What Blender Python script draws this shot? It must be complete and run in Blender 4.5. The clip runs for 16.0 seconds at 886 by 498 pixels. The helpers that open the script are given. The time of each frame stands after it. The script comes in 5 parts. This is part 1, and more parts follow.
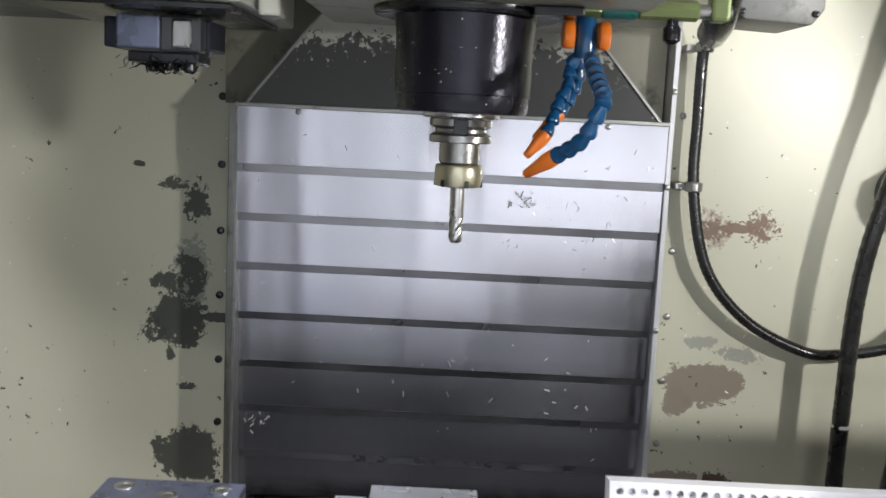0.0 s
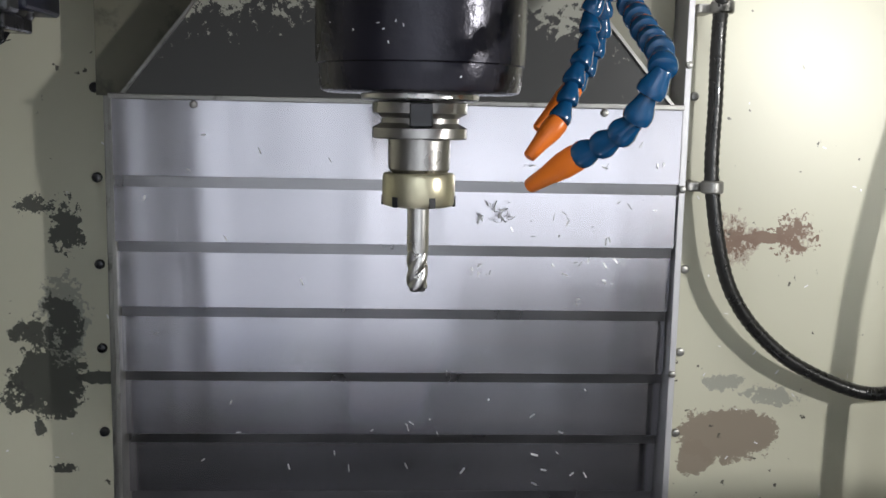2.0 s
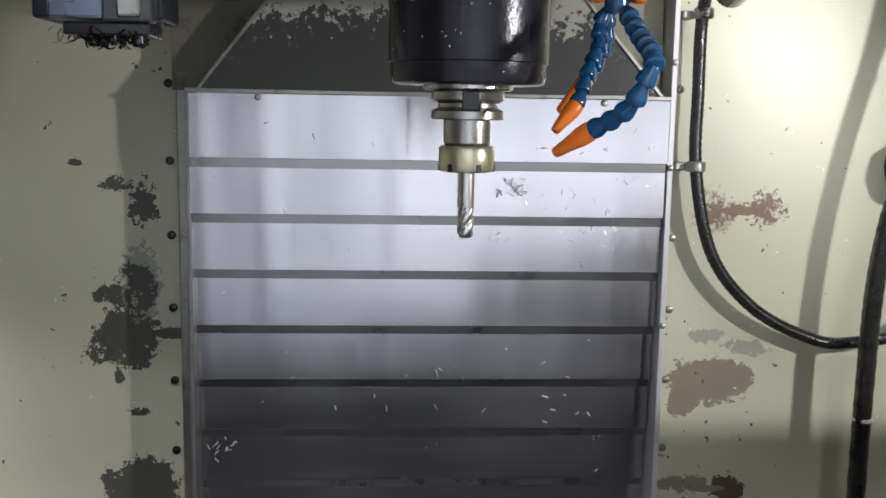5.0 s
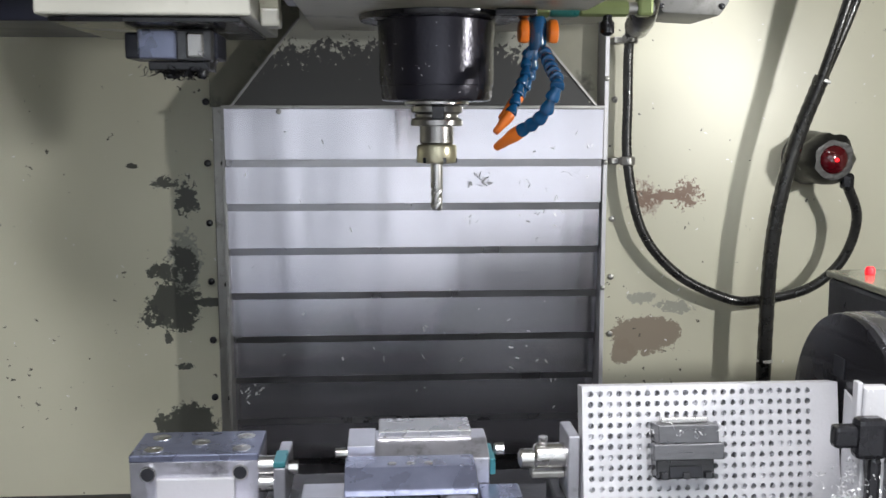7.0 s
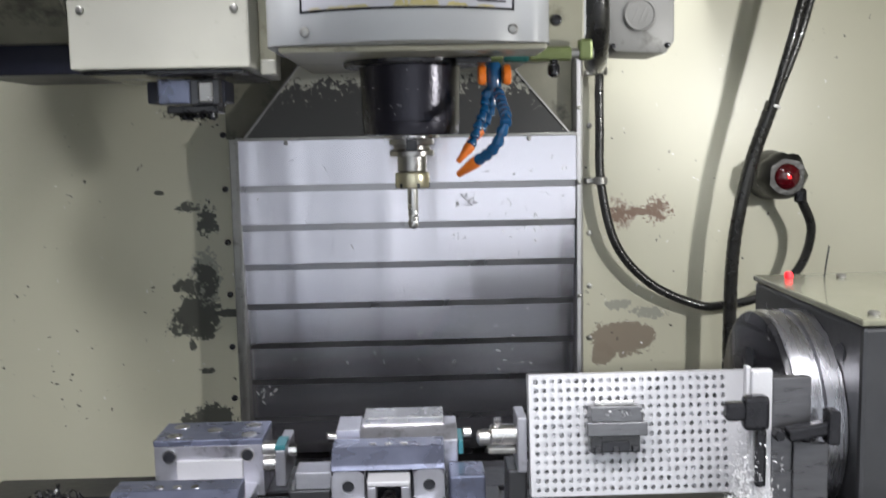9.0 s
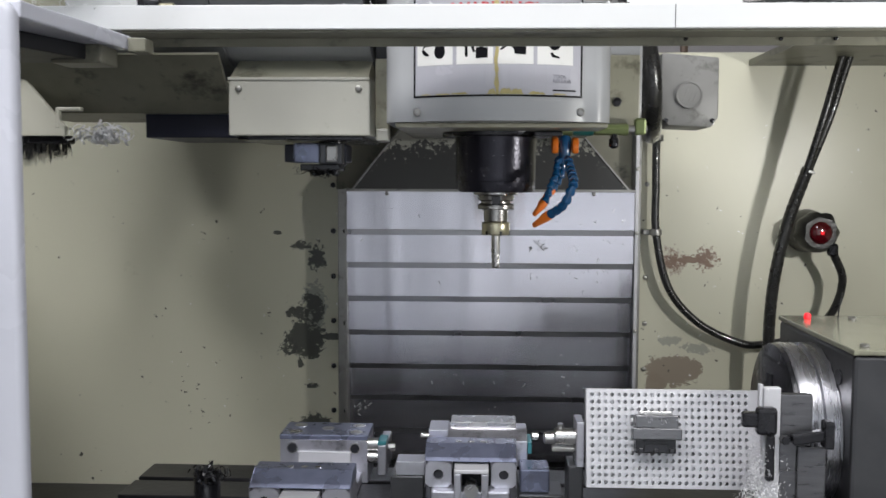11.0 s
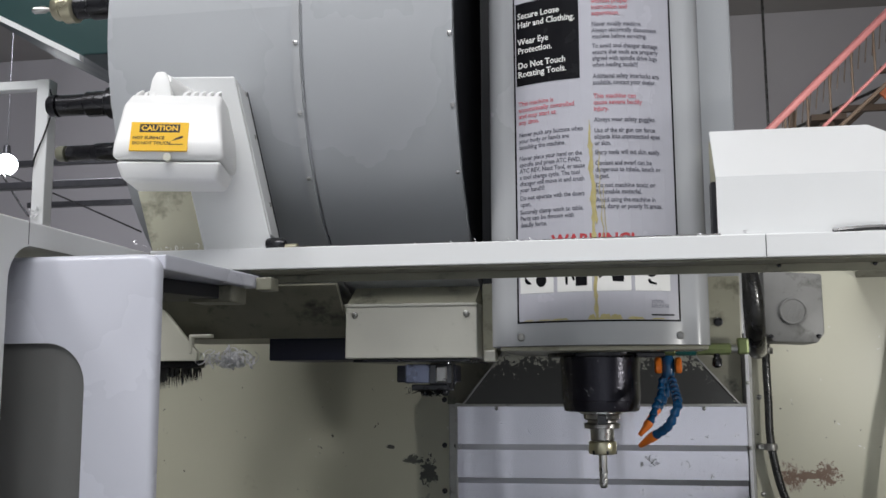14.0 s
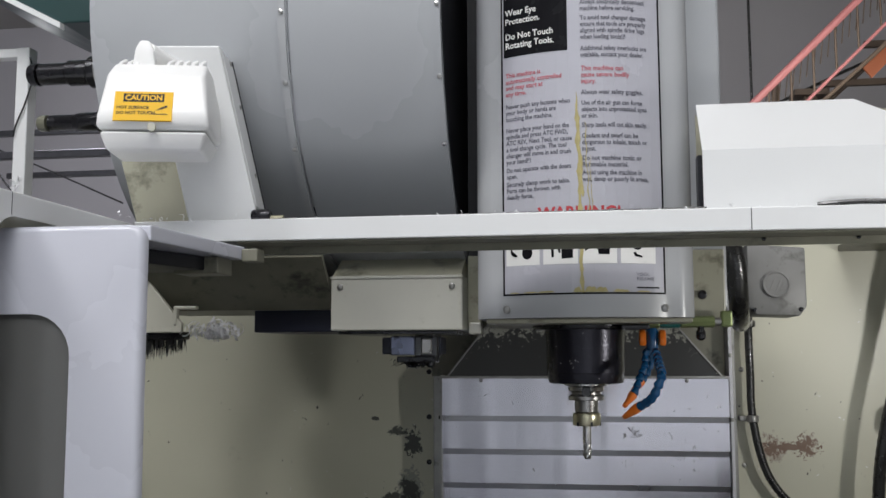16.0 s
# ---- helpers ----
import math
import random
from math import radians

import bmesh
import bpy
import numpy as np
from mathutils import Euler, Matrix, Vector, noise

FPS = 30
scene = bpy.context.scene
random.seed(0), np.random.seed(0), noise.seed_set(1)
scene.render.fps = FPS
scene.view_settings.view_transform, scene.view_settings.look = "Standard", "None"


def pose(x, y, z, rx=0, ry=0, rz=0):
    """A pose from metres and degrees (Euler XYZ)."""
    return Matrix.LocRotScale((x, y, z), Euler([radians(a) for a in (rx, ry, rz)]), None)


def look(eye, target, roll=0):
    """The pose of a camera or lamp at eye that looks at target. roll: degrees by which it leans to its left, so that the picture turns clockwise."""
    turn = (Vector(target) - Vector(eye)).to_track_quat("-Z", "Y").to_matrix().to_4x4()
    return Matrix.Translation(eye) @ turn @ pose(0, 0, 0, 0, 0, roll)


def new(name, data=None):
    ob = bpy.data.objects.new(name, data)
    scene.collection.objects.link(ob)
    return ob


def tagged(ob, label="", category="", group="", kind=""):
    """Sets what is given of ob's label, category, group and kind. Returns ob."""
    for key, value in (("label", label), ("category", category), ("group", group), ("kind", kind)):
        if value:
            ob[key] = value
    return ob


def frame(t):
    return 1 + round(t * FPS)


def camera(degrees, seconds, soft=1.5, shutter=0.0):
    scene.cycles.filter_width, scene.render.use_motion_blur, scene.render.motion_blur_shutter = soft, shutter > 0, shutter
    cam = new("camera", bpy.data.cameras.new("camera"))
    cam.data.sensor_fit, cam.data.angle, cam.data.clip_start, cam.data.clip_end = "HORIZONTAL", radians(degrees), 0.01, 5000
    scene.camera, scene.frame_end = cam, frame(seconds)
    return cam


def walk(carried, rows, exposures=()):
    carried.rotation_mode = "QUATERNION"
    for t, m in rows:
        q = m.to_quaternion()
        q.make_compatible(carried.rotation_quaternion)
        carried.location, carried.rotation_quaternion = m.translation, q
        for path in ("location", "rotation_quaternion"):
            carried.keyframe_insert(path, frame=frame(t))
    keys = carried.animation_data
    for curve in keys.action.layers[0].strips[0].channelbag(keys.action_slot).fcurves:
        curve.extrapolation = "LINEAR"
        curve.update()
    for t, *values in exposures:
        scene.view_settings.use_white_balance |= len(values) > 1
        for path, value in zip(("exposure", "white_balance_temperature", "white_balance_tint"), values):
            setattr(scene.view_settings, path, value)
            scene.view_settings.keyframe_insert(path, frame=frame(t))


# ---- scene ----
cam = camera(49.4, 16.0, shutter=0.5)
PATH = [
    (0, (0.046, 0.118, 1.55), (0.035, 2.098, 1.271), 2.8),
    (0.5, (-0.008, 0.228, 1.547), (0.044, 2.208, 1.271), 1.3),
    (1, (-0.024, 0.336, 1.542), (0.074, 2.315, 1.269), 1.0),
    (1.5, (0.011, 0.441, 1.542), (0.112, 2.42, 1.268), 1.2),
    (2, (0.034, 0.487, 1.538), (0.141, 2.464, 1.257), 1.2),
    (2.5, (0.038, 0.487, 1.538), (0.135, 2.462, 1.237), 1.1),
    (3, (0.04, 0.473, 1.541), (0.129, 2.448, 1.239), 1.0),
    (5.3, (-0.028, 0.231, 1.526), (0.116, 2.206, 1.246), 1.0),
    (5.5, (-0.024, 0.197, 1.526), (0.143, 2.17, 1.248), 1.1),
    (6, (0.0, 0.104, 1.527), (0.16, 2.078, 1.247), 1.6),
    (6.5, (0.016, 0.0, 1.526), (0.158, 1.976, 1.25), 1.3),
    (7, (-0.022, -0.087, 1.527), (0.108, 1.891, 1.261), -0.0),
    (7.5, (-0.041, -0.161, 1.529), (0.103, 1.817, 1.273), 0.2),
    (8, (-0.013, -0.239, 1.536), (0.087, 1.742, 1.275), 0.3),
    (8.5, (0.043, -0.267, 1.53), (0.119, 1.716, 1.284), -1.1),
    (9, (0.059, -0.295, 1.547), (0.111, 1.691, 1.316), -1.1),
    (9.2, (0.052, -0.308, 1.573), (0.061, 1.684, 1.391), -1.5),
    (11.3, (0.034, -0.656, 1.572), (-0.092, 1.336, 1.448), 0.8),
    (11.5, (0.047, -0.667, 1.574), (-0.148, 1.322, 1.504), 0.4),
    (12, (0.06, -0.675, 1.595), (-0.283, 1.293, 1.697), -0.5),
    (12.5, (0.06, -0.675, 1.613), (-0.295, 1.275, 1.878), -0.9),
    (13, (0.058, -0.684, 1.616), (-0.302, 1.263, 1.895), -0.9),
    (13.5, (0.059, -0.688, 1.614), (-0.298, 1.26, 1.893), -0.4),
    (14, (0.061, -0.695, 1.615), (-0.264, 1.261, 1.88), -0.3),
    (14.5, (0.058, -0.701, 1.613), (-0.248, 1.26, 1.859), -0.2),
    (15, (0.06, -0.695, 1.613), (-0.233, 1.269, 1.854), -0.3),
    (15.5, (0.056, -0.694, 1.615), (-0.234, 1.271, 1.848), -0.2),
    (16, (0.055, -0.694, 1.614), (-0.236, 1.274, 1.823), -0.2),
]
walk(cam, [(t, look(eye, target, roll)) for t, eye, target, roll in PATH], [(0, 0.20), (6.0, 0.14), (9.2, 0.06), (11.3, -0.54), (12.0, -0.74), (12.6, -0.96), (16, -0.96)])
# ---- world and light ----
world = bpy.data.worlds.new("world")
scene.world = world
world.use_nodes = True
world.node_tree.nodes["Background"].inputs[0].default_value = (0.6, 0.65, 0.75, 1)
world.node_tree.nodes["Background"].inputs[1].default_value = 0.02


def area_lamp(name, eye, target, size, size_y, watts, colour):
    data = bpy.data.lights.new(name, "AREA")
    data.shape, data.size, data.size_y, data.energy, data.color = "RECTANGLE", size, size_y, watts, colour
    ob = new(name, data)
    ob.matrix_world = look(eye, target)
    return ob


COOL = (0.98, 0.975, 0.99)
# Unseen strip of light in front, added to brighten the steel sheets.
area_lamp("front_window", (1.30, -3.2, 1.12), (0.60, 1.7, 1.38), 3.0, 0.5, 0.47, (0.95, 0.97, 1.0)).data.spread = radians(44)
side = bpy.data.lights.new("enclosure_light", "SPOT")
side.energy, side.spot_size, side.spot_blend, side.shadow_soft_size, side.color = 37, radians(128), 1.0, 0.03, (1.0, 0.985, 0.95)
new("enclosure_light", side).matrix_world = look((1.12, 0.50, 1.64), (0.42, 1.7, 1.22))
# Unseen overhead fill in place of the hall's own lamps.
area_lamp("bay_light", (1.2, -1.2, 4.7), (0.6, 1.4, 1.4), 2.0, 1.6, 86, COOL)
area_lamp("bay_light", (-0.3, -2.4, 5.2), (0.0, 1.0, 1.8), 1.6, 1.2, 162, COOL)
area_lamp("bay_light", (-2.4, -1.4, 5.1), (-0.5, 1.0, 1.9), 0.8, 1.2, 135, COOL)
# Wash on the unseen south wall, added for the steel to reflect.
area_lamp("bay_light", (0.0, -4.6, 5.0), (0.0, -7.0, 1.2), 5.0, 0.6, 290, (0.88, 0.94, 1.0))
# Two more added fills brighten the back of the hall.
area_lamp("bay_light", (1.8, 5.0, 3.2), (2.4, 7.0, 5.4), 1.6, 0.8, 60, (1.0, 0.93, 0.80))
area_lamp("bay_light", (-4.0, 4.0, 5.1), (-4.0, 6.5, 1.5), 1.2, 1.2, 330, (0.9, 0.9, 1.0))

# ---- materials ----


def material(name, base, rough=0.5, metal=0.0, vary=0.1, scale=8.0, grain=0.0, grain_scale=200.0, dirt=None, dirt_amount=0.0,
             dirt_scale=4.0, stretch=(1, 1, 1), coat=0.0, aniso=0.0, rough_vary=0.1, wavy=0.0):
    """A painted, metal or plastic surface: base colour, wide mottling, dirt patches and fine relief."""
    m = bpy.data.materials.new(name)
    m.use_nodes = True
    nt = m.node_tree
    bsdf = nt.nodes["Principled BSDF"]
    bsdf.inputs["Metallic"].default_value = metal
    bsdf.inputs["Coat Weight"].default_value = coat
    geo = nt.nodes.new("ShaderNodeNewGeometry")
    mapping = nt.nodes.new("ShaderNodeMapping")
    mapping.inputs["Scale"].default_value = stretch
    nt.links.new(geo.outputs["Position"], mapping.inputs["Vector"])
    wide = nt.nodes.new("ShaderNodeTexNoise")
    wide.inputs["Scale"].default_value = scale
    wide.inputs["Detail"].default_value = 5
    nt.links.new(mapping.outputs[0], wide.inputs["Vector"])
    mix = nt.nodes.new("ShaderNodeMix")
    mix.data_type = "RGBA"
    mix.inputs["A"].default_value = (*[c * (1 - vary) for c in base], 1)
    mix.inputs["B"].default_value = (*[min(1, c * (1 + vary)) for c in base], 1)
    nt.links.new(wide.outputs["Fac"], mix.inputs["Factor"])
    out = mix.outputs["Result"]
    if dirt:
        spots = nt.nodes.new("ShaderNodeTexNoise")
        spots.inputs["Scale"].default_value = dirt_scale
        spots.inputs["Detail"].default_value = 9
        spots.inputs["Roughness"].default_value = 0.65
        nt.links.new(geo.outputs["Position"], spots.inputs["Vector"])
        ramp = nt.nodes.new("ShaderNodeMapRange")
        ramp.inputs["From Min"].default_value = 0.72 - 0.3 * dirt_amount
        ramp.inputs["From Max"].default_value = 0.80 - 0.3 * dirt_amount + 0.06
        nt.links.new(spots.outputs["Fac"], ramp.inputs["Value"])
        two = nt.nodes.new("ShaderNodeMix")
        two.data_type = "RGBA"
        two.inputs["B"].default_value = (*dirt, 1)
        nt.links.new(ramp.outputs[0], two.inputs["Factor"])
        nt.links.new(out, two.inputs["A"])
        out = two.outputs["Result"]
    nt.links.new(out, bsdf.inputs["Base Color"])
    rr = nt.nodes.new("ShaderNodeMapRange")
    rr.inputs["To Min"].default_value = max(0.03, rough - rough_vary)
    rr.inputs["To Max"].default_value = min(1, rough + rough_vary)
    nt.links.new(wide.outputs["Fac"], rr.inputs["Value"])
    nt.links.new(rr.outputs[0], bsdf.inputs["Roughness"])
    if grain:
        fine = nt.nodes.new("ShaderNodeTexNoise")
        fine.inputs["Scale"].default_value = grain_scale
        fine.inputs["Detail"].default_value = 3
        nt.links.new(mapping.outputs[0], fine.inputs["Vector"])
        bump = nt.nodes.new("ShaderNodeBump")
        bump.inputs["Strength"].default_value = grain
        bump.inputs["Distance"].default_value = 0.002
        nt.links.new(fine.outputs["Fac"], bump.inputs["Height"])
        nt.links.new(bump.outputs[0], bsdf.inputs["Normal"])
    if wavy:
        dent = nt.nodes.new("ShaderNodeTexNoise")
        dent.inputs["Scale"].default_value, dent.inputs["Detail"].default_value = 1.0, 2
        long = nt.nodes.new("ShaderNodeMapping")
        long.inputs["Scale"].default_value = (7, 1, 0.5)
        nt.links.new(geo.outputs["Position"], long.inputs["Vector"])
        nt.links.new(long.outputs[0], dent.inputs["Vector"])
        sheet = nt.nodes.new("ShaderNodeBump")
        sheet.inputs["Strength"].default_value, sheet.inputs["Distance"].default_value = 1.0, wavy
        nt.links.new(dent.outputs["Fac"], sheet.inputs["Height"])
        if bsdf.inputs["Normal"].links:
            nt.links.new(bsdf.inputs["Normal"].links[0].from_socket, sheet.inputs["Normal"])
        nt.links.new(sheet.outputs[0], bsdf.inputs["Normal"])
    if aniso:
        bsdf.inputs["Anisotropic"].default_value = aniso
        tangent = nt.nodes.new("ShaderNodeTangent")
        tangent.direction_type, tangent.axis = "RADIAL", "X"
        nt.links.new(tangent.outputs[0], bsdf.inputs["Tangent"])
    return m


def glowing(name, colour, strength):
    m = bpy.data.materials.new(name)
    m.use_nodes = True
    b = m.node_tree.nodes["Principled BSDF"]
    b.inputs["Base Color"].default_value = (*colour, 1)
    b.inputs["Emission Color"].default_value = (*colour, 1)
    b.inputs["Emission Strength"].default_value = strength
    return m


def value_node(nt, op, a, b=None):
    """A Math node on sockets or plain numbers; returns its output."""
    n = nt.nodes.new("ShaderNodeMath")
    n.operation = op
    for k, v in enumerate((a, b)):
        if v is None:
            continue
        if isinstance(v, (int, float)):
            n.inputs[k].default_value = v
        else:
            nt.links.new(v, n.inputs[k])
    return n.outputs[0]


def stained(name, base, rough, patches, speck, metal=0.0, vary=0.06):
    """Glossy paint that has flaked and rusted in patches: (x, z, half width, half height, colour, raggedness)."""
    m = material(name, base, rough, metal, vary=vary, scale=3.0, grain=0.05, grain_scale=60, dirt=(0.30, 0.28, 0.19), dirt_amount=0.12, dirt_scale=3.0, rough_vary=0.06)
    nt = m.node_tree
    bsdf = nt.nodes["Principled BSDF"]
    colour = bsdf.inputs["Base Color"].links[0].from_socket
    geo = nt.nodes.new("ShaderNodeNewGeometry")
    sep = nt.nodes.new("ShaderNodeSeparateXYZ")
    nt.links.new(geo.outputs["Position"], sep.inputs[0])
    ragged = nt.nodes.new("ShaderNodeTexNoise")
    ragged.inputs["Scale"].default_value, ragged.inputs["Detail"].default_value, ragged.inputs["Roughness"].default_value = 24, 8, 0.7
    nt.links.new(geo.outputs["Position"], ragged.inputs["Vector"])
    flecks = nt.nodes.new("ShaderNodeTexNoise")
    flecks.inputs["Scale"].default_value, flecks.inputs["Detail"].default_value, flecks.inputs["Roughness"].default_value = 115, 6, 0.65
    nt.links.new(geo.outputs["Position"], flecks.inputs["Vector"])
    wobble = value_node(nt, "ADD", value_node(nt, "SUBTRACT", ragged.outputs["Fac"], 0.5), value_node(nt, "MULTIPLY", value_node(nt, "SUBTRACT", flecks.outputs["Fac"], 0.5), 1.2))
    for x, z, rx, rz, tone, rag in patches:
        dx = value_node(nt, "POWER", value_node(nt, "ABSOLUTE", value_node(nt, "DIVIDE", value_node(nt, "SUBTRACT", sep.outputs["X"], x), rx)), 2.0)
        dz = value_node(nt, "POWER", value_node(nt, "ABSOLUTE", value_node(nt, "DIVIDE", value_node(nt, "SUBTRACT", sep.outputs["Z"], z), rz)), 2.0)
        far = value_node(nt, "ADD", value_node(nt, "ADD", dx, dz), value_node(nt, "MULTIPLY", wobble, rag * 1.7))
        edge = nt.nodes.new("ShaderNodeMapRange")
        edge.inputs["From Min"].default_value, edge.inputs["From Max"].default_value = 0.93, 1.05
        edge.inputs["To Min"].default_value, edge.inputs["To Max"].default_value = 0.96, 0.0
        nt.links.new(far, edge.inputs["Value"])
        mix = nt.nodes.new("ShaderNodeMix")
        mix.data_type = "RGBA"
        mix.inputs["B"].default_value = (*tone, 1)
        nt.links.new(edge.outputs[0], mix.inputs["Factor"])
        nt.links.new(colour, mix.inputs["A"])
        colour = mix.outputs["Result"]
    if speck:
        grit = nt.nodes.new("ShaderNodeTexNoise")
        grit.inputs["Scale"].default_value, grit.inputs["Detail"].default_value = 55, 4
        nt.links.new(geo.outputs["Position"], grit.inputs["Vector"])
        area = nt.nodes.new("ShaderNodeTexNoise")
        area.inputs["Scale"].default_value = 5
        nt.links.new(geo.outputs["Position"], area.inputs["Vector"])
        both = value_node(nt, "ADD", grit.outputs["Fac"], value_node(nt, "MULTIPLY", area.outputs["Fac"], 0.35))
        step = nt.nodes.new("ShaderNodeMapRange")
        step.inputs["From Min"].default_value, step.inputs["From Max"].default_value = 0.912, 0.94
        nt.links.new(both, step.inputs["Value"])
        mix = nt.nodes.new("ShaderNodeMix")
        mix.data_type = "RGBA"
        mix.inputs["B"].default_value = (0.09, 0.085, 0.07, 1)
        nt.links.new(step.outputs[0], mix.inputs["Factor"])
        nt.links.new(colour, mix.inputs["A"])
        colour = mix.outputs["Result"]
    nt.links.new(colour, bsdf.inputs["Base Color"])
    return m


BARE = (0.075, 0.078, 0.07)
TAN = (0.27, 0.225, 0.18)
RUST = (0.19, 0.12, 0.085)
FAINT = (0.42, 0.37, 0.30)
GREY_SMEAR = (0.36, 0.36, 0.31)
WALL_PATCHES = [
    (-0.393, 0.938, 0.058, 0.05, BARE, 1.6), (-0.408, 1.180, 0.046, 0.052, BARE, 1.7), (-0.412, 1.245, 0.044, 0.020, BARE, 2.0), (-0.388, 1.262, 0.030, 0.055, GREY_SMEAR, 1.6), (-0.390, 1.255, 0.022, 0.040, BARE, 3.2),
    (-0.345, 1.184, 0.030, 0.009, BARE, 1.0), (-0.383, 1.385, 0.021, 0.032, BARE, 3.0), (-0.418, 1.408, 0.024, 0.012, BARE, 3.4),
    (-0.479, 1.442, 0.010, 0.005, BARE, 2.0), (-0.395, 1.060, 0.016, 0.006, BARE, 3.0), (-0.425, 1.115, 0.008, 0.010, BARE, 3.0),
    (-0.455, 1.150, 0.02, 0.02, BARE, 5.0),
    (0.497, 1.108, 0.068, 0.038, TAN, 1.2), (0.452, 1.075, 0.024, 0.026, TAN, 1.5), (0.490, 1.182, 0.028, 0.011, GREY_SMEAR, 3.0),
    (0.550, 1.165, 0.036, 0.013, GREY_SMEAR, 3.4), (0.486, 1.380, 0.030, 0.030, FAINT, 2.6), (0.573, 1.386, 0.024, 0.026, FAINT, 2.6), (0.486, 1.380, 0.020, 0.020, RUST, 5.5), (0.573, 1.386, 0.022, 0.022, RUST, 5.8),
    (0.53, 1.381, 0.04, 0.007, RUST, 2.0), (0.460, 0.938, 0.038, 0.014, TAN, 2.4), (0.535, 0.932, 0.028, 0.024, (0.10, 0.06, 0.045), 1.6),
    (0.50, 0.93, 0.03, 0.006, TAN, 1.0),
]
CREAM = (0.59, 0.58, 0.465)
mat_wall = stained("flaking cream paint", CREAM, 0.34, WALL_PATCHES, True)
mat_cream = material("cream paint", (0.60, 0.59, 0.50), 0.38, vary=0.08, scale=6, grain=0.04, grain_scale=80, dirt=(0.22, 0.20, 0.13), dirt_amount=0.30, dirt_scale=9)
mat_gear = material("oily pale grey paint", (0.47, 0.465, 0.41), 0.34, vary=0.1, scale=8, grain=0.04, grain_scale=80, dirt=(0.20, 0.19, 0.13), dirt_amount=0.30, dirt_scale=11)
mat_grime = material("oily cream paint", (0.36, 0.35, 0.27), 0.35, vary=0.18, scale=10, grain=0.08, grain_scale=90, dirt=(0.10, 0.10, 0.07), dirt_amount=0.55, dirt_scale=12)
mat_white = material("white paint", (0.80, 0.81, 0.81), 0.32, vary=0.04, scale=4, grain=0.03, grain_scale=90, dirt=(0.48, 0.47, 0.40), dirt_amount=0.05, dirt_scale=7)
mat_door = material("lilac white paint", (0.62, 0.63, 0.70), 0.26, vary=0.015, scale=3, grain=0.02, grain_scale=60)
mat_lampshell = material("white plastic", (0.90, 0.90, 0.89), 0.35, vary=0.03, scale=12, grain=0.02)
mat_grey = material("grey painted sheet", (0.42, 0.435, 0.455), 0.27, vary=0.025, scale=2, grain=0.02, grain_scale=120, rough_vary=0.02)
mat_head = material("light grey painted cover", (0.43, 0.44, 0.455), 0.24, vary=0.06, scale=4, grain=0.02, grain_scale=60, dirt=(0.33, 0.32, 0.23), dirt_amount=0.22, dirt_scale=7)
mat_cast = material("oily grey casting", (0.20, 0.20, 0.195), 0.45, vary=0.25, scale=14, grain=0.15, grain_scale=90, dirt=(0.06, 0.06, 0.05), dirt_amount=0.5, dirt_scale=16)
# Grimy paint that is also the dark tone of the shaded column panel.
mat_under = material("grimy and shade darkened paint", (0.20, 0.195, 0.15), 0.45, vary=0.3, scale=16, grain=0.1, grain_scale=90, dirt=(0.05, 0.05, 0.04), dirt_amount=0.6, dirt_scale=14)
mat_deck = material("oily worn olive paint", (0.20, 0.20, 0.15), 0.22, vary=0.3, scale=9, grain=0.1, grain_scale=90, dirt=(0.07, 0.07, 0.055), dirt_amount=0.5, dirt_scale=14, coat=0.3)
mat_steel = material("brushed stainless sheet", (0.62, 0.61, 0.67), 0.235, 1.0, vary=0.08, scale=3, grain=0.006, grain_scale=90, stretch=(1, 1, 14), dirt=(0.36, 0.36, 0.38), dirt_amount=0.2, dirt_scale=5, aniso=0.42, rough_vary=0.05, wavy=0.009)
# Darker copy of the sheet steel, for the shaded recess between panels.
mat_lip = material("dull steel edge darkened for shade", (0.40, 0.40, 0.42), 0.30, 1.0, vary=0.2, scale=14, grain=0.1, grain_scale=120)
mat_frame = material("oily steel angle", (0.36, 0.355, 0.34), 0.38, 0.8, vary=0.3, scale=25, grain=0.2, grain_scale=140, dirt=(0.05, 0.05, 0.045), dirt_amount=0.5, dirt_scale=22)
mat_bright = material("bright machined steel", (0.64, 0.63, 0.62), 0.28, 1.0, vary=0.1, scale=20, grain=0.05, grain_scale=160)
mat_rim = material("turned steel rim", (0.40, 0.40, 0.43), 0.27, 0.95, vary=0.15, scale=16, grain=0.15, grain_scale=90, stretch=(8, 1, 1))
mat_holder = material("oily hardened steel", (0.40, 0.39, 0.38), 0.29, 1.0, vary=0.25, scale=30, grain=0.1, grain_scale=160)
mat_vise = material("ground tool steel", (0.60, 0.60, 0.66), 0.32, 0.85, vary=0.3, scale=22, grain=0.2, grain_scale=110, dirt=(0.22, 0.22, 0.24), dirt_amount=0.5, dirt_scale=18)
mat_visetop = material("oily blue grey steel", (0.22, 0.24, 0.34), 0.28, 0.7, vary=0.4, scale=26, grain=0.2, grain_scale=90, dirt=(0.10, 0.10, 0.12), dirt_amount=0.4, dirt_scale=20)
mat_alu = material("bead blasted aluminium", (0.62, 0.62, 0.65), 0.45, 0.4, vary=0.06, scale=14, grain=0.15, grain_scale=220)
mat_brass = material("gold anodised steel", (0.62, 0.58, 0.42), 0.30, 0.85, vary=0.15, scale=30, grain=0.05)
mat_black = material("black oxide steel", (0.022, 0.022, 0.026), 0.26, 0.5, vary=0.3, scale=20, grain=0.12, grain_scale=110, coat=0.3)
mat_spindle = material("oily dark housing", (0.026, 0.025, 0.036), 0.24, 0.45, vary=0.35, scale=24, grain=0.22, grain_scale=160, rough_vary=0.12)
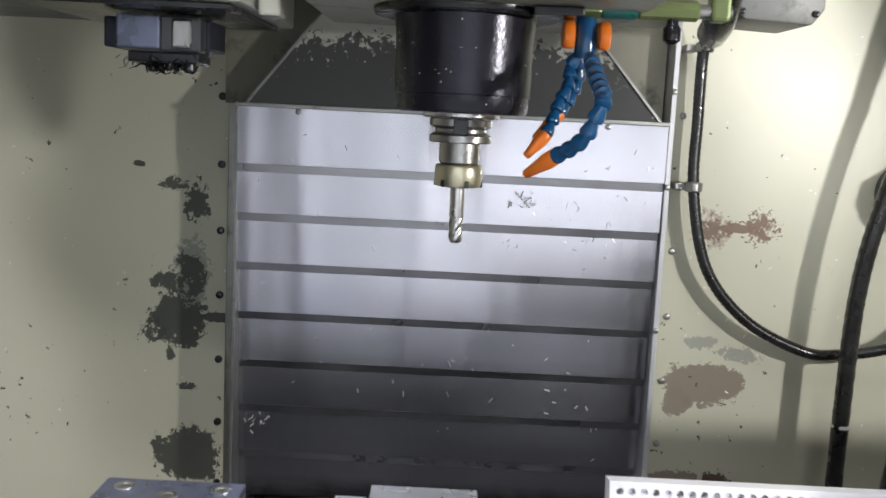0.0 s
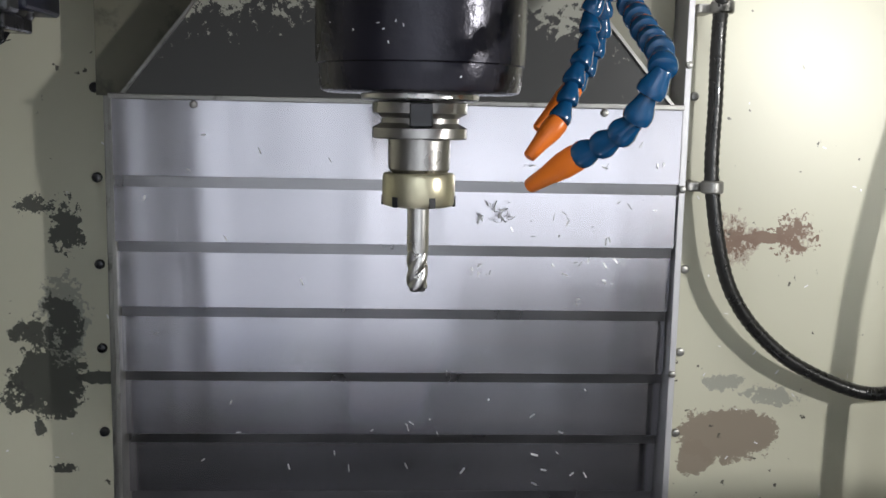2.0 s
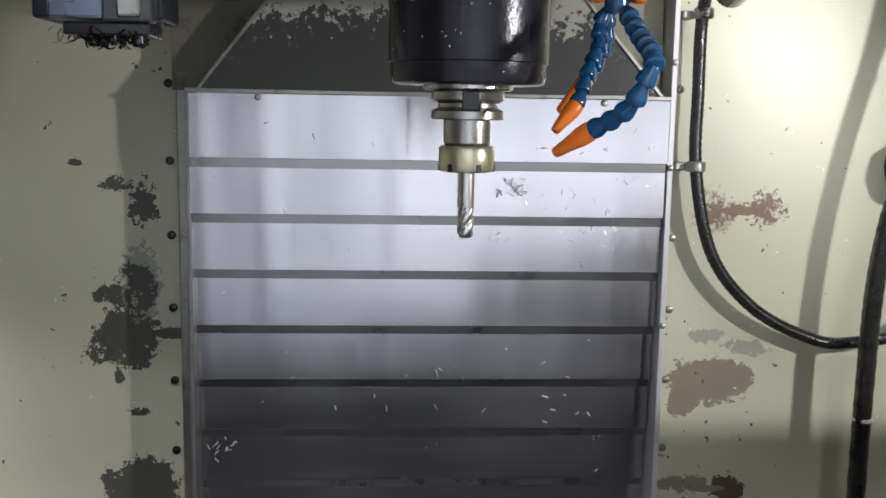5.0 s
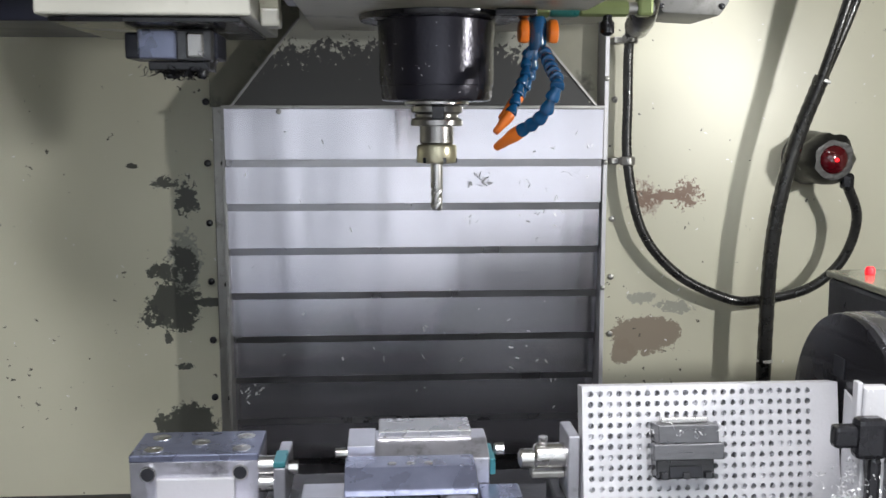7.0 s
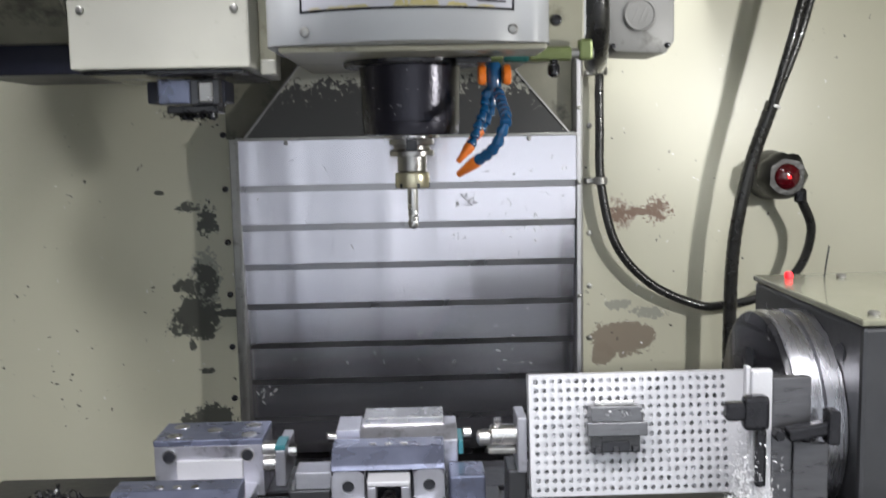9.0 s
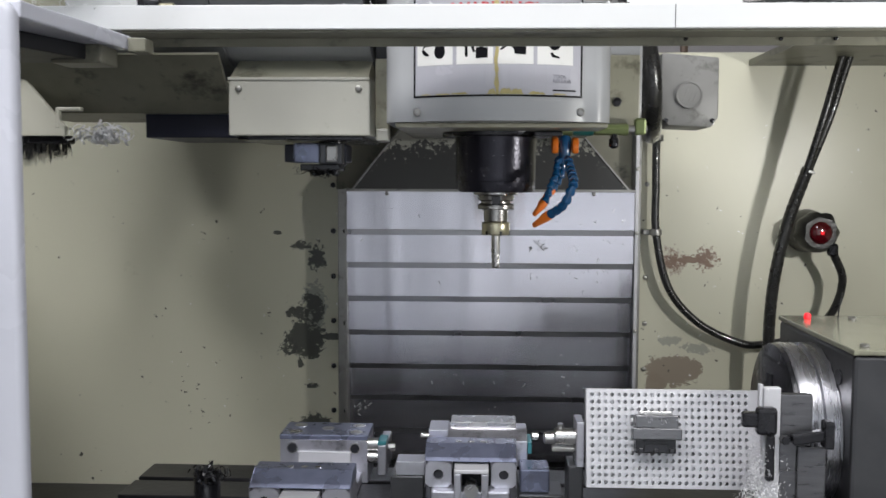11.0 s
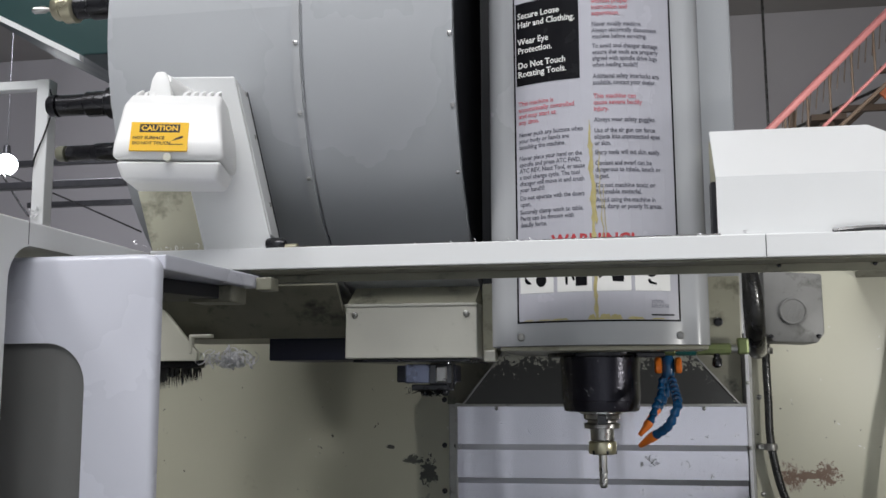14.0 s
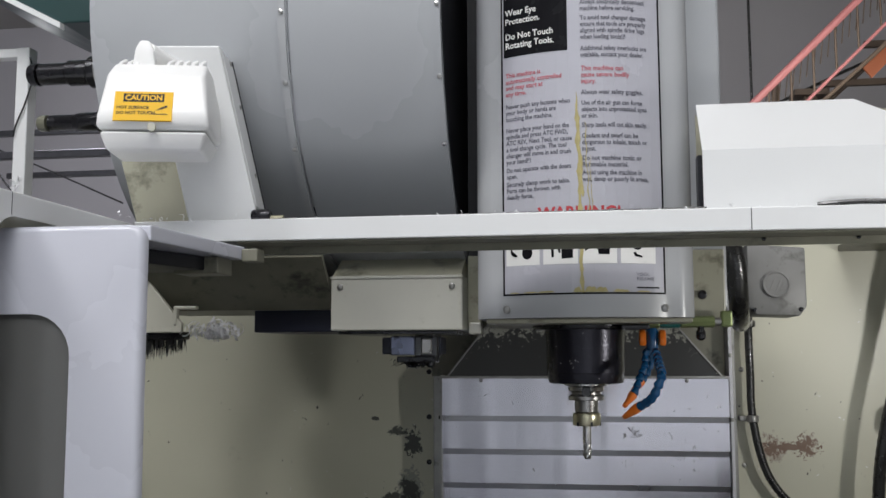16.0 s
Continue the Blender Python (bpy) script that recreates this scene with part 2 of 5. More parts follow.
mat_rubber = material("black rubber", (0.016, 0.016, 0.016), 0.28, vary=0.3, scale=40, grain=0.3, grain_scale=150, coat=0.4, dirt=(0.32, 0.32, 0.31), dirt_amount=0.12, dirt_scale=70)
mat_shroud = material("black lamp rubber", (0.010, 0.010, 0.010), 0.35, vary=0.3, scale=40, grain=0.4, grain_scale=120)
mat_navy = material("dark navy plate", (0.012, 0.014, 0.03), 0.4, vary=0.2, scale=14, grain=0.05)
# Near black that stands for the shade inside gaps, slots and bores.
mat_gap = material("dark gap tone", (0.014, 0.015, 0.02), 0.5, vary=0.2, scale=10, grain=0.05)
mat_table = material("dark oily cast iron", (0.045, 0.045, 0.05), 0.32, 0.7, vary=0.3, scale=14, grain=0.2, grain_scale=80)
mat_work = material("dark machined steel", (0.17, 0.17, 0.18), 0.30, 0.85, vary=0.3, scale=30, grain=0.15, grain_scale=120, stretch=(1, 1, 6))
mat_iron = material("dark ground iron", (0.095, 0.096, 0.102), 0.32, 0.8, vary=0.25, scale=18, grain=0.12, grain_scale=100)
mat_blue = material("blue plastic segment", (0.006, 0.075, 0.20), 0.18, vary=0.15, scale=30, grain=0.03, coat=0.4)
mat_orange = material("orange plastic", (0.85, 0.20, 0.02), 0.32, vary=0.08, scale=30, grain=0.03)
mat_teal = material("teal hydraulic fitting", (0.02, 0.13, 0.12), 0.3, 0.2, vary=0.2, scale=30)
mat_green = material("faded green brass", (0.18, 0.22, 0.09), 0.4, 0.4, vary=0.25, scale=40, grain=0.1)
mat_cyan = material("cyan anodised plate", (0.07, 0.28, 0.32), 0.3, 0.5, vary=0.1, scale=20)
mat_yellow = material("yellow label", (0.85, 0.50, 0.02), 0.4, vary=0.04, scale=30)
mat_ink = material("black print", (0.010, 0.010, 0.012), 0.25, vary=0.1, scale=30)
mat_red_ink = material("red print", (0.50, 0.05, 0.06), 0.45, vary=0.1, scale=30)
mat_ink.node_tree.nodes["Principled BSDF"].inputs["Specular IOR Level"].default_value = 0.12
mat_yellow.node_tree.nodes["Principled BSDF"].inputs["Specular IOR Level"].default_value = 0.2
mat_pink_ink = material("faded red print", (0.50, 0.16, 0.19), 0.4, vary=0.1, scale=30)
mat_print = material("grey printed letters", (0.15, 0.15, 0.18), 0.5, vary=0.1, scale=30)
mat_vinyl = material("lilac grey vinyl", (0.47, 0.47, 0.52), 0.24, vary=0.03, scale=12)
mat_white_vinyl = material("white vinyl", (0.80, 0.80, 0.78), 0.3, vary=0.04, scale=30)
mat_oil = material("dried yellow coolant", (0.44, 0.38, 0.17), 0.35, vary=0.3, scale=50)
mat_chip = material("aluminium swarf", (0.82, 0.82, 0.84), 0.40, 0.45, vary=0.1, scale=60)
mat_glass = material("smoked polycarbonate", (0.14, 0.14, 0.135), 0.14, vary=0.15, scale=5, coat=0.5)
mat_lens = material("red lens", (0.07, 0.003, 0.006), 0.12, vary=0.1, scale=20, coat=0.8)
mat_glow_red = glowing("lit red diode", (1.0, 0.015, 0.025), 1.0)
mat_hall = material("grey hall wall", (0.42, 0.41, 0.42), 0.8, vary=0.12, scale=0.7, grain=0.1, grain_scale=6)
mat_ceiling = material("dark hall ceiling", (0.36, 0.35, 0.33), 0.9, vary=0.15, scale=0.6, grain=0.1, grain_scale=6)
mat_floor = material("hall concrete", (0.44, 0.44, 0.45), 0.45, vary=0.2, scale=1.5, grain=0.1, grain_scale=20)
mat_dgreen = material("dark green sheet", (0.015, 0.05, 0.05), 0.35, vary=0.15, scale=4, grain=0.03)
mat_redsteel = material("faded red painted steel", (0.33, 0.13, 0.14), 0.5, vary=0.15, scale=4)
mat_mesh = material("rusty wire", (0.10, 0.075, 0.06), 0.6, 0.4, vary=0.3, scale=5)
mat_rustplate = material("orange painted steel", (0.30, 0.09, 0.04), 0.55, vary=0.2, scale=5)
mat_bulb = glowing("lit hall lamp", (0.95, 0.97, 1.0), 30.0)

# ---- shape helpers ----


def part(name, bm, mat, parent=None, label="", smooth=False):
    """Links a bmesh as one mesh object, under a thing where one is given."""
    me = bpy.data.meshes.new(name)
    bmesh.ops.recalc_face_normals(bm, faces=bm.faces)
    bm.to_mesh(me)
    bm.free()
    me.materials.append(mat)
    if smooth:
        me.polygons.foreach_set("use_smooth", [True] * len(me.polygons))
        me.set_sharp_from_angle(angle=radians(38))
    ob = new(name, me)
    ob.parent = parent
    if label:
        ob["label"] = label
    return ob


def thing(name, label, category, group="", kind=""):
    return tagged(new(name), label, category, group, kind)


def box(x0, x1, y0, y1, z0, z1, bevel=0.0, bm=None, segs=2):
    bm = bm or bmesh.new()
    made = bmesh.ops.create_cube(bm, size=1)["verts"]
    for v in made:
        v.co = Vector(((x0 + x1) / 2 + v.co.x * (x1 - x0), (y0 + y1) / 2 + v.co.y * (y1 - y0), (z0 + z1) / 2 + v.co.z * (z1 - z0)))
    if bevel:
        edges = list({e for v in made for e in v.link_edges})
        bmesh.ops.bevel(bm, geom=edges, offset=bevel, segments=segs, affect="EDGES", profile=0.5)
    return bm


def prism(points, lo, hi, axis="y", bevel=0.0):
    """A polygon pushed along an axis: points are the other two coordinates, in x, y, z order."""
    bm = bmesh.new()

    def at(p, d):
        return {"x": (d, p[0], p[1]), "y": (p[0], d, p[1]), "z": (p[0], p[1], d)}[axis]
    a = [bm.verts.new(at(p, lo)) for p in points]
    b = [bm.verts.new(at(p, hi)) for p in points]
    bm.faces.new(a)
    bm.faces.new(b[::-1])
    for k in range(len(a)):
        bm.faces.new((a[k - 1], a[k], b[k], b[k - 1]))
    if bevel:
        bmesh.ops.bevel(bm, geom=list(bm.edges), offset=bevel, segments=2, affect="EDGES", profile=0.5)
    return bm


def lathe(profile, centre=(0, 0, 0), axis="z", segs=40, bm=None):
    """A profile of (radius, height) pairs turned round an axis, closed at its ends."""
    bm = bm or bmesh.new()
    turn = {"z": Matrix.Identity(3), "x": Matrix.Rotation(radians(90), 3, "Y"), "y": Matrix.Rotation(radians(-90), 3, "X")}[axis]
    rings = []
    for r, h in profile:
        rings.append([bm.verts.new(turn @ Vector((r * math.cos(2 * math.pi * k / segs), r * math.sin(2 * math.pi * k / segs), h)) + Vector(centre)) for k in range(segs)])
    for a, b in zip(rings, rings[1:]):
        for k in range(segs):
            bm.faces.new((a[k - 1], a[k], b[k], b[k - 1]))
    bm.faces.new(rings[0][::-1])
    bm.faces.new(rings[-1])
    return bm


def smooth_path(points, steps=8):
    pts = [Vector(p) for p in points]
    pts = [2 * pts[0] - pts[1], *pts, 2 * pts[-1] - pts[-2]]
    out = []
    for i in range(1, len(pts) - 2):
        a, b, c, d = pts[i - 1:i + 3]
        for k in range(steps):
            t = k / steps
            out.append(0.5 * (2 * b + (c - a) * t + (2 * a - 5 * b + 4 * c - d) * t * t + (3 * b - a - 3 * c + d) * t ** 3))
    out.append(pts[-2])
    return out


def tube(points, radius, segs=14, steps=8, wave=None):
    """A round tube along a smoothed path; wave(k) scales the radius of ring k."""
    bm = bmesh.new()
    path = smooth_path(points, steps) if steps > 1 else [Vector(p) for p in points]
    rings, side = [], None
    for k, p in enumerate(path):
        way = (path[min(k + 1, len(path) - 1)] - path[max(k - 1, 0)]).normalized()
        side = way.orthogonal() if side is None else side - way * side.dot(way)
        side.normalize()
        up = way.cross(side)
        r = radius * (wave(k) if wave else 1)
        rings.append([bm.verts.new(p + r * (side * math.cos(2 * math.pi * j / segs) + up * math.sin(2 * math.pi * j / segs))) for j in range(segs)])
    for a, b in zip(rings, rings[1:]):
        for j in range(segs):
            bm.faces.new((a[j - 1], a[j], b[j], b[j - 1]))
    bm.faces.new(rings[0][::-1])
    bm.faces.new(rings[-1])
    return bm


def lettering(body, size, bold=0.0, spacing=1.0, align="LEFT"):
    """Letters of the built-in font as a flat bmesh in x and z, with y 0."""
    data = bpy.data.curves.new("letters", "FONT")
    data.body, data.size, data.offset, data.space_line, data.align_x, data.resolution_u = body, size, bold, spacing, align, 2
    ob = new("letters", data)
    me = bpy.data.meshes.new_from_object(ob.evaluated_get(bpy.context.evaluated_depsgraph_get()))
    bpy.data.objects.remove(ob)
    bm = bmesh.new()
    bm.from_mesh(me)
    for v in bm.verts:
        v.co = Vector((v.co.x, 0, v.co.y))
    return bm


def swarf(count, spot, spread, rng, size=0.008):
    """Curled chips scattered in a heap: thin bent strips."""
    bm = bmesh.new()
    for _ in range(count):
        c = Vector(spot) + Vector((rng.gauss(0, spread[0]), rng.gauss(0, spread[1]), abs(rng.gauss(0, spread[2]))))
        turn = Euler((rng.uniform(0, 6), rng.uniform(0, 6), rng.uniform(0, 6))).to_matrix()
        r, w, n = size * rng.uniform(0.4, 1.0), size * rng.uniform(0.15, 0.4), 6
        sweep = rng.uniform(2.0, 5.5)
        old = None
        for k in range(n):
            a = sweep * k / (n - 1)
            p = Vector((r * math.cos(a), r * math.sin(a), r * 0.25 * a))
            pair = [bm.verts.new(c + turn @ (p + Vector((0, 0, s * w)))) for s in (-0.5, 0.5)]
            if old:
                bm.faces.new((old[0], old[1], pair[1], pair[0]))
            old = pair
    return bm


# ---- hall ----
hall = [
    ("floor", (-9, 9, -7, 10, -0.1, 0), mat_floor, "grey concrete workshop floor", "floor"),
    ("ceiling", (-9, 9, -7, 10, 5.6, 5.75), mat_ceiling, "dark grey workshop ceiling", "ceiling"),
    ("wall_north", (-9, 9, 10, 10.2, 0, 5.6), mat_hall, "grey painted workshop wall", "wall"),
    # South wall is out of view, kept white as a reflector.
    ("wall_south", (-9, 9, -7.2, -7, 0, 5.6), mat_white, "unseen white workshop wall, bright for reflections in the steel", "wall"),
    ("wall_east", (9, 9.2, -7, 10, 0, 5.6), mat_hall, "grey painted workshop wall", "wall"),
    ("wall_west", (-9.2, -9, -7, 10, 0, 5.6), mat_hall, "grey painted workshop wall", "wall"),
]
for name, b, m, label, cat in hall:
    tagged(part(name, box(*b), m), label, cat, kind="structure")

# ---- machine enclosure ----
WALL_Y = 1.735
# Unseen panel added to keep front right light off the left wall.
tagged(part("wall_enclosure_front", box(1.0, 1.70, 0.42, 0.45, 0.951, 1.82), mat_white), "unseen white panel added to block light from the front right", "wall", kind="structure")
wall_back = tagged(part("wall_enclosure_back", box(-1.3, 1.70, WALL_Y, WALL_Y + 0.03, 0.8, 1.88), mat_wall), "cream painted machine back wall with flaked patches", "wall", kind="structure")
tagged(part("wall_enclosure_left", box(-1.33, -1.3, 0.45, WALL_Y + 0.03, 0.0, 1.8), mat_cream), "cream painted side wall of the enclosure", "wall", kind="structure")
tagged(part("wall_enclosure_right", box(1.70, 1.73, 0.45, WALL_Y + 0.03, 0.0, 1.8), mat_cream), "cream painted side wall of the enclosure", "wall", kind="structure")
# Roof sheet added to cut overhead light on the right back wall.
tagged(part("ceiling_enclosure", box(0.66, 1.70, 0.86, WALL_Y, 1.848, 1.862), mat_under), "dark roof sheet added to keep overhead light off the back wall", "ceiling", kind="structure")
tagged(part("floor_chip_pan", box(-1.3, 1.70, 0.45, WALL_Y, 0.76, 0.8), mat_table), "dark oily chip pan under the table", "floor", kind="structure")
# Apron is out of view, coloured dark so the lower sheets reflect dark.
tagged(part("wall_enclosure_apron", box(-1.3, 1.70, 0.42, 0.45, 0.0, 0.95), mat_under), "unseen front apron of the machine, dark for reflections in the steel", "wall", kind="structure")


def screw_mesh(r, h):
    bm = lathe([(r, 0), (r, h * 0.35), (r * 0.82, h * 0.85), (r * 0.5, h)], axis="y", segs=12)
    for v in bm.verts:
        v.co.y = -v.co.y
    me_ob = part("screw", bm, mat_black, smooth=True)
    me = me_ob.data
    bpy.data.objects.remove(me_ob)
    return me


SCREW = screw_mesh(0.0068, 0.006)
SCREW_BRIGHT = SCREW.copy()
SCREW_BRIGHT.materials.clear()
SCREW_BRIGHT.materials.append(mat_frame)


def screw(mesh, x, y, z, parent, size=1.0):
    ob = new("screw", mesh)
    ob.parent = parent
    ob.location, ob.scale = (x, y, z), (size, size, size)
    return ob


for k, z in enumerate((1.56, 1.447, 1.335, 1.224, 1.111, 0.999, 0.888)):
    screw(SCREW, -0.341, WALL_Y, z, wall_back)
for z in (1.565, 1.451, 1.338, 1.225, 1.112, 1.0, 0.888):
    screw(SCREW_BRIGHT, 0.424, WALL_Y, z, wall_back, 0.9)

# telescopic way cover: each lower sheet lies a little deeper, with a folded edge between
CX0, CX1 = -0.293, 0.380
EDGES = [1.546, 1.457, 1.378, 1.297, 1.214, 1.131, 1.052, 0.969, 0.887, 0.80]
cover = thing("way_cover", "brushed stainless telescopic way cover with folded panels", "way cover")
for k in range(len(EDGES) - 1):
    y0 = 1.634 + 0.0085 * k
    top = EDGES[k] - (0.013 if k else 0)
    part("panel", box(CX0 - 0.004 * min(k, 3) * 0.5, CX1, y0, y0 + 0.006, EDGES[k + 1], top, 0.0004), mat_steel, cover)
    lip = prism([(y0 + 0.0056, EDGES[k + 1] - 0.0005), (y0 + 0.0070, EDGES[k + 1] - 0.0135), (y0 + 0.02, EDGES[k + 1] - 0.0135), (y0 + 0.02, EDGES[k + 1] - 0.0005)], CX0, CX1 - 0.001, "x")
    part("folded_edge", lip, mat_lip, cover, "recessed folded edge of dull steel, darkened for its shade")
part("top_strip", box(CX0, CX1, 1.626, 1.636, 1.546, 1.552, 0.001), mat_frame, cover)
for x in (-0.198, 0.285):
    screw(SCREW_BRIGHT, x, 1.633, 1.541, cover, 0.7)

rail_left = thing("cover_rail", "dark oily steel angle beside the way cover", "rail", "way cover rails")
part("angle_web", box(-0.300, -0.294, 1.645, 1.735, 0.8, 1.553, 0.001), mat_frame, rail_left)
part("angle_flange", box(-0.328, -0.300, 1.722, 1.735, 0.8, 1.70, 0.002), mat_frame, rail_left)
for z in (1.447, 1.22, 1.0):
    screw(SCREW, -0.309, 1.722, z, rail_left, 0.9)
rail_right = thing("cover_rail", "bright worn steel angle beside the way cover", "rail", "way cover rails")
part("angle_web", box(0.382, 0.390, 1.640, 1.735, 0.8, 1.80, 0.001), mat_alu, rail_right)
part("angle_flange", box(0.390, 0.408, 1.718, 1.735, 0.8, 1.80, 0.002), mat_frame, rail_right)
for z in (1.60, 1.451, 1.22):
    screw(SCREW_BRIGHT, 0.386, 1.64, z, rail_right, 0.7)

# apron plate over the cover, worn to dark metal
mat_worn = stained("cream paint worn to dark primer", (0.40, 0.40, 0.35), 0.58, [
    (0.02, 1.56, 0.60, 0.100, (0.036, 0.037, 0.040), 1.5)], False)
apron = thing("apron_plate", "cream apron plate worn to dark primer, above the way cover", "plate")
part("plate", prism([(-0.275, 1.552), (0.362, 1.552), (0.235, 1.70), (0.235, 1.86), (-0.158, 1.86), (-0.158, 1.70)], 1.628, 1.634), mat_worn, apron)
part("edge_strip", prism([(-0.280, 1.552), (-0.275, 1.552), (-0.157, 1.70), (-0.162, 1.70)], 1.624, 1.66), mat_frame, apron)
part("edge_strip", prism([(0.362, 1.552), (0.367, 1.552), (0.240, 1.70), (0.235, 1.70)], 1.624, 1.66), mat_frame, apron)
# Panel colour is darkened to carry the shadow that falls on it.
tagged(part("wall_column_panel", box(-0.326, 0.38, 1.69, 1.73, 1.55, 1.9), mat_under), "grimy grey panel behind the spindle head, darkened for shade", "panel", kind="structure")

# ---- front beam and roof edge ----
BEAM_X = -0.672
beam = thing("front_beam", "white painted sheet metal beam over the door opening", "beam")
part("face", box(BEAM_X, 1.30, 0.775, 0.782, 1.789, 1.824, 0.0015), mat_white, beam)
part("top_flange", box(-0.50, 1.30, 0.7825, 0.86, 1.8195, 1.8235), mat_white, beam)
# Underside and rear lip take a much darker colour than the face.
part("underside", box(-0.50, 1.30, 0.7825, 0.845, 1.786, 1.7895), mat_under, beam, "oily cream underside of the beam, in darker paint")
part("rear_lip", box(-0.50, 1.30, 0.846, 0.850, 1.774, 1.80), mat_under, beam, "dirty rear lip of the beam, in darker paint")
part("seam", box(0.3005, 0.3015, 0.7742, 0.776, 1.79, 1.823), mat_gap, beam)
for x in (0.33, 0.47, 0.55):
    screw(SCREW, x, 0.846, 1.784, beam, 0.5)

# ---- spindle head ----
AX, AY = 0.053, 1.18


def front_y(x):
    """The bowed front of the head cover."""
    u = (x - 0.053) / 0.187
    return 0.925 + 0.072 * u * u


def head_section(n=22):
    pts = [(-0.134, 1.16)]
    for k in range(7):
        a = radians(180 + 90 * k / 6)
        pts.append((-0.094 + 0.04 * math.cos(a), front_y(-0.094) + 0.04 + 0.04 * math.sin(a)))
    for k in range(1, n):
        x = -0.094 + 0.294 * k / n
        pts.append((x, front_y(x)))
    for k in range(7):
        a = radians(270 + 90 * k / 6)
        pts.append((0.200 + 0.04 * math.cos(a), front_y(0.200) + 0.04 + 0.04 * math.sin(a)))
    pts.append((0.24, 1.16))
    return pts


head = thing("spindle_housing", "light grey spindle head cover with a bowed front", "machine head")
part("front_cover", prism(head_section(), 1.668, 2.62, "z"), mat_head, head, smooth=True)
part("rear_body", box(-0.130, 0.318, 1.162, 1.60, 1.690, 2.60, 0.006), mat_grey, head)
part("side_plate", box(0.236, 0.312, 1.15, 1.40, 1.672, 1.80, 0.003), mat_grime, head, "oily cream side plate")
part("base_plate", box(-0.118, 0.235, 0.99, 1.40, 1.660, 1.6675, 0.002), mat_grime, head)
screw(SCREW_BRIGHT, -0.079, front_y(-0.079), 1.683, head)
screw(SCREW_BRIGHT, 0.187, front_y(0.187), 1.683, head)
screw(SCREW, 0.27, 1.15, 1.715, head, 1.3)

# safety sign on the head cover
sign = thing("safety_sign", "lilac grey safety sign with warning text and a dried coolant drip", "sign")


def bowed(bm, proud):
    for v in bm.verts:
        v.co.y += front_y(v.co.x) - proud
    return bm


def decal(x0, x1, z0, z1, mat, proud, name, label="", n=14, parent=sign):
    bm = bmesh.new()
    cols = [[bm.verts.new((x0 + (x1 - x0) * k / n, 0, z)) for z in (z0, z1)] for k in range(n + 1)]
    for a, b in zip(cols, cols[1:]):
        bm.faces.new((a[0], b[0], b[1], a[1]))
    return part(name, bowed(bm, proud), mat, parent, label)


SX0, SX1, SZ0, SZ1 = -0.085, 0.189, 1.706, 2.50
decal(SX0, SX1, SZ0, SZ1, mat_vinyl, 0.0006, "backing")
for b in ((SX0, SX0 + 0.003, SZ0, SZ1), (SX1 - 0.003, SX1, SZ0, SZ1), (SX0 + 0.003, SX1 - 0.003, SZ0, SZ0 + 0.003)):
    decal(*b, mat_ink, 0.0010, "border")
black_panel = decal(-0.080, 0.032, 2.125, 2.277, mat_ink, 0.0010, "black_panel", n=8)


def words(body, x, z, size, mat, bold=0.0, spacing=1.0, proud=0.0014, name="lettering", width=None, parent=sign):
    bm = lettering(body, size, bold, spacing)
    z = z + 0.005 + 0.035 * (z - 1.89) if z > 1.85 else z
    if width:
        w = max(v.co.x for v in bm.verts)
        for v in bm.verts:
            v.co.x *= width / w
    bmesh.ops.translate(bm, verts=bm.verts, vec=(x, 0, z))
    return part(name, bowed(bm, proud), mat, parent)


words("Secure Loose\nHair and Clothing.", -0.077, 2.231, 0.0155, mat_white_vinyl, 0.0003, 1.05, 0.0016, width=0.102, parent=black_panel)
words("Wear Eye\nProtection.", -0.077, 2.185, 0.0155, mat_white_vinyl, 0.0003, 1.05, 0.0016, width=0.062, parent=black_panel)
words("Do Not Touch\nRotating Tools.", -0.077, 2.143, 0.0155, mat_white_vinyl, 0.0003, 1.05, 0.0016, width=0.086, parent=black_panel)
LEFT = [
    ("This machine is\nautomatically controlled\nand may start at\nany time.", 2.077, mat_pink_ink, 0.098),
    ("Never push any buttons when\nyour body or hands are\ntouching the machine.", 2.023, mat_print, 0.112),
    ("Never place your hand on the\nspindle and press ATC FWD,\nATC REV, Next Tool, or cause\na tool change cycle. The tool\nchanger will move in and crush\nyour hand!!!", 1.982, mat_print, 0.114),
    ("Do not operate with the doors\nopen.", 1.914, mat_print, 0.112),
    ("Securely clamp work to table.\nParts can be thrown with\ndeadly force.", 1.890, mat_print, 0.110),
]
RIGHT = [
    ("Never operate or\nmaintain this machine\nwithout proper\ninstruction and\nsupervision.", 2.262, mat_pink_ink, 0.088),
    ("Never modify machine.\nAlways electrically disconnect\nmachine before servicing.", 2.200, mat_print, 0.110),
    ("To avoid tool changer damage\nensure that tools are properly\naligned with spindle drive lugs\nwhen loading tools!!!", 2.162, mat_print, 0.112),
    ("Additional safety interlocks are\navailable, contact your dealer.", 2.110, mat_print, 0.112),
    ("This machine can\ncause severe bodily\ninjury.", 2.076, mat_pink_ink, 0.082),
    ("Always wear safety goggles.", 2.036, mat_print, 0.104),
    ("Use of the air gun can force\nobjects into unprotected eyes\nor skin.", 2.018, mat_print, 0.110),
    ("Sharp tools will cut skin easily.", 1.981, mat_print, 0.110),
    ("Coolant and swarf can be\ndangerous to inhale, touch or\ningest.", 1.963, mat_print, 0.110),
    ("Do not machine toxic or\nflammable material.", 1.926, mat_print, 0.100),
    ("Avoid using the machine in\nwet, damp or poorly lit areas.", 1.902, mat_print, 0.110),
]
for body, z, m, w in LEFT:
    words(body, -0.077, z, 0.0112, m, 0.00028, 1.0, width=w)
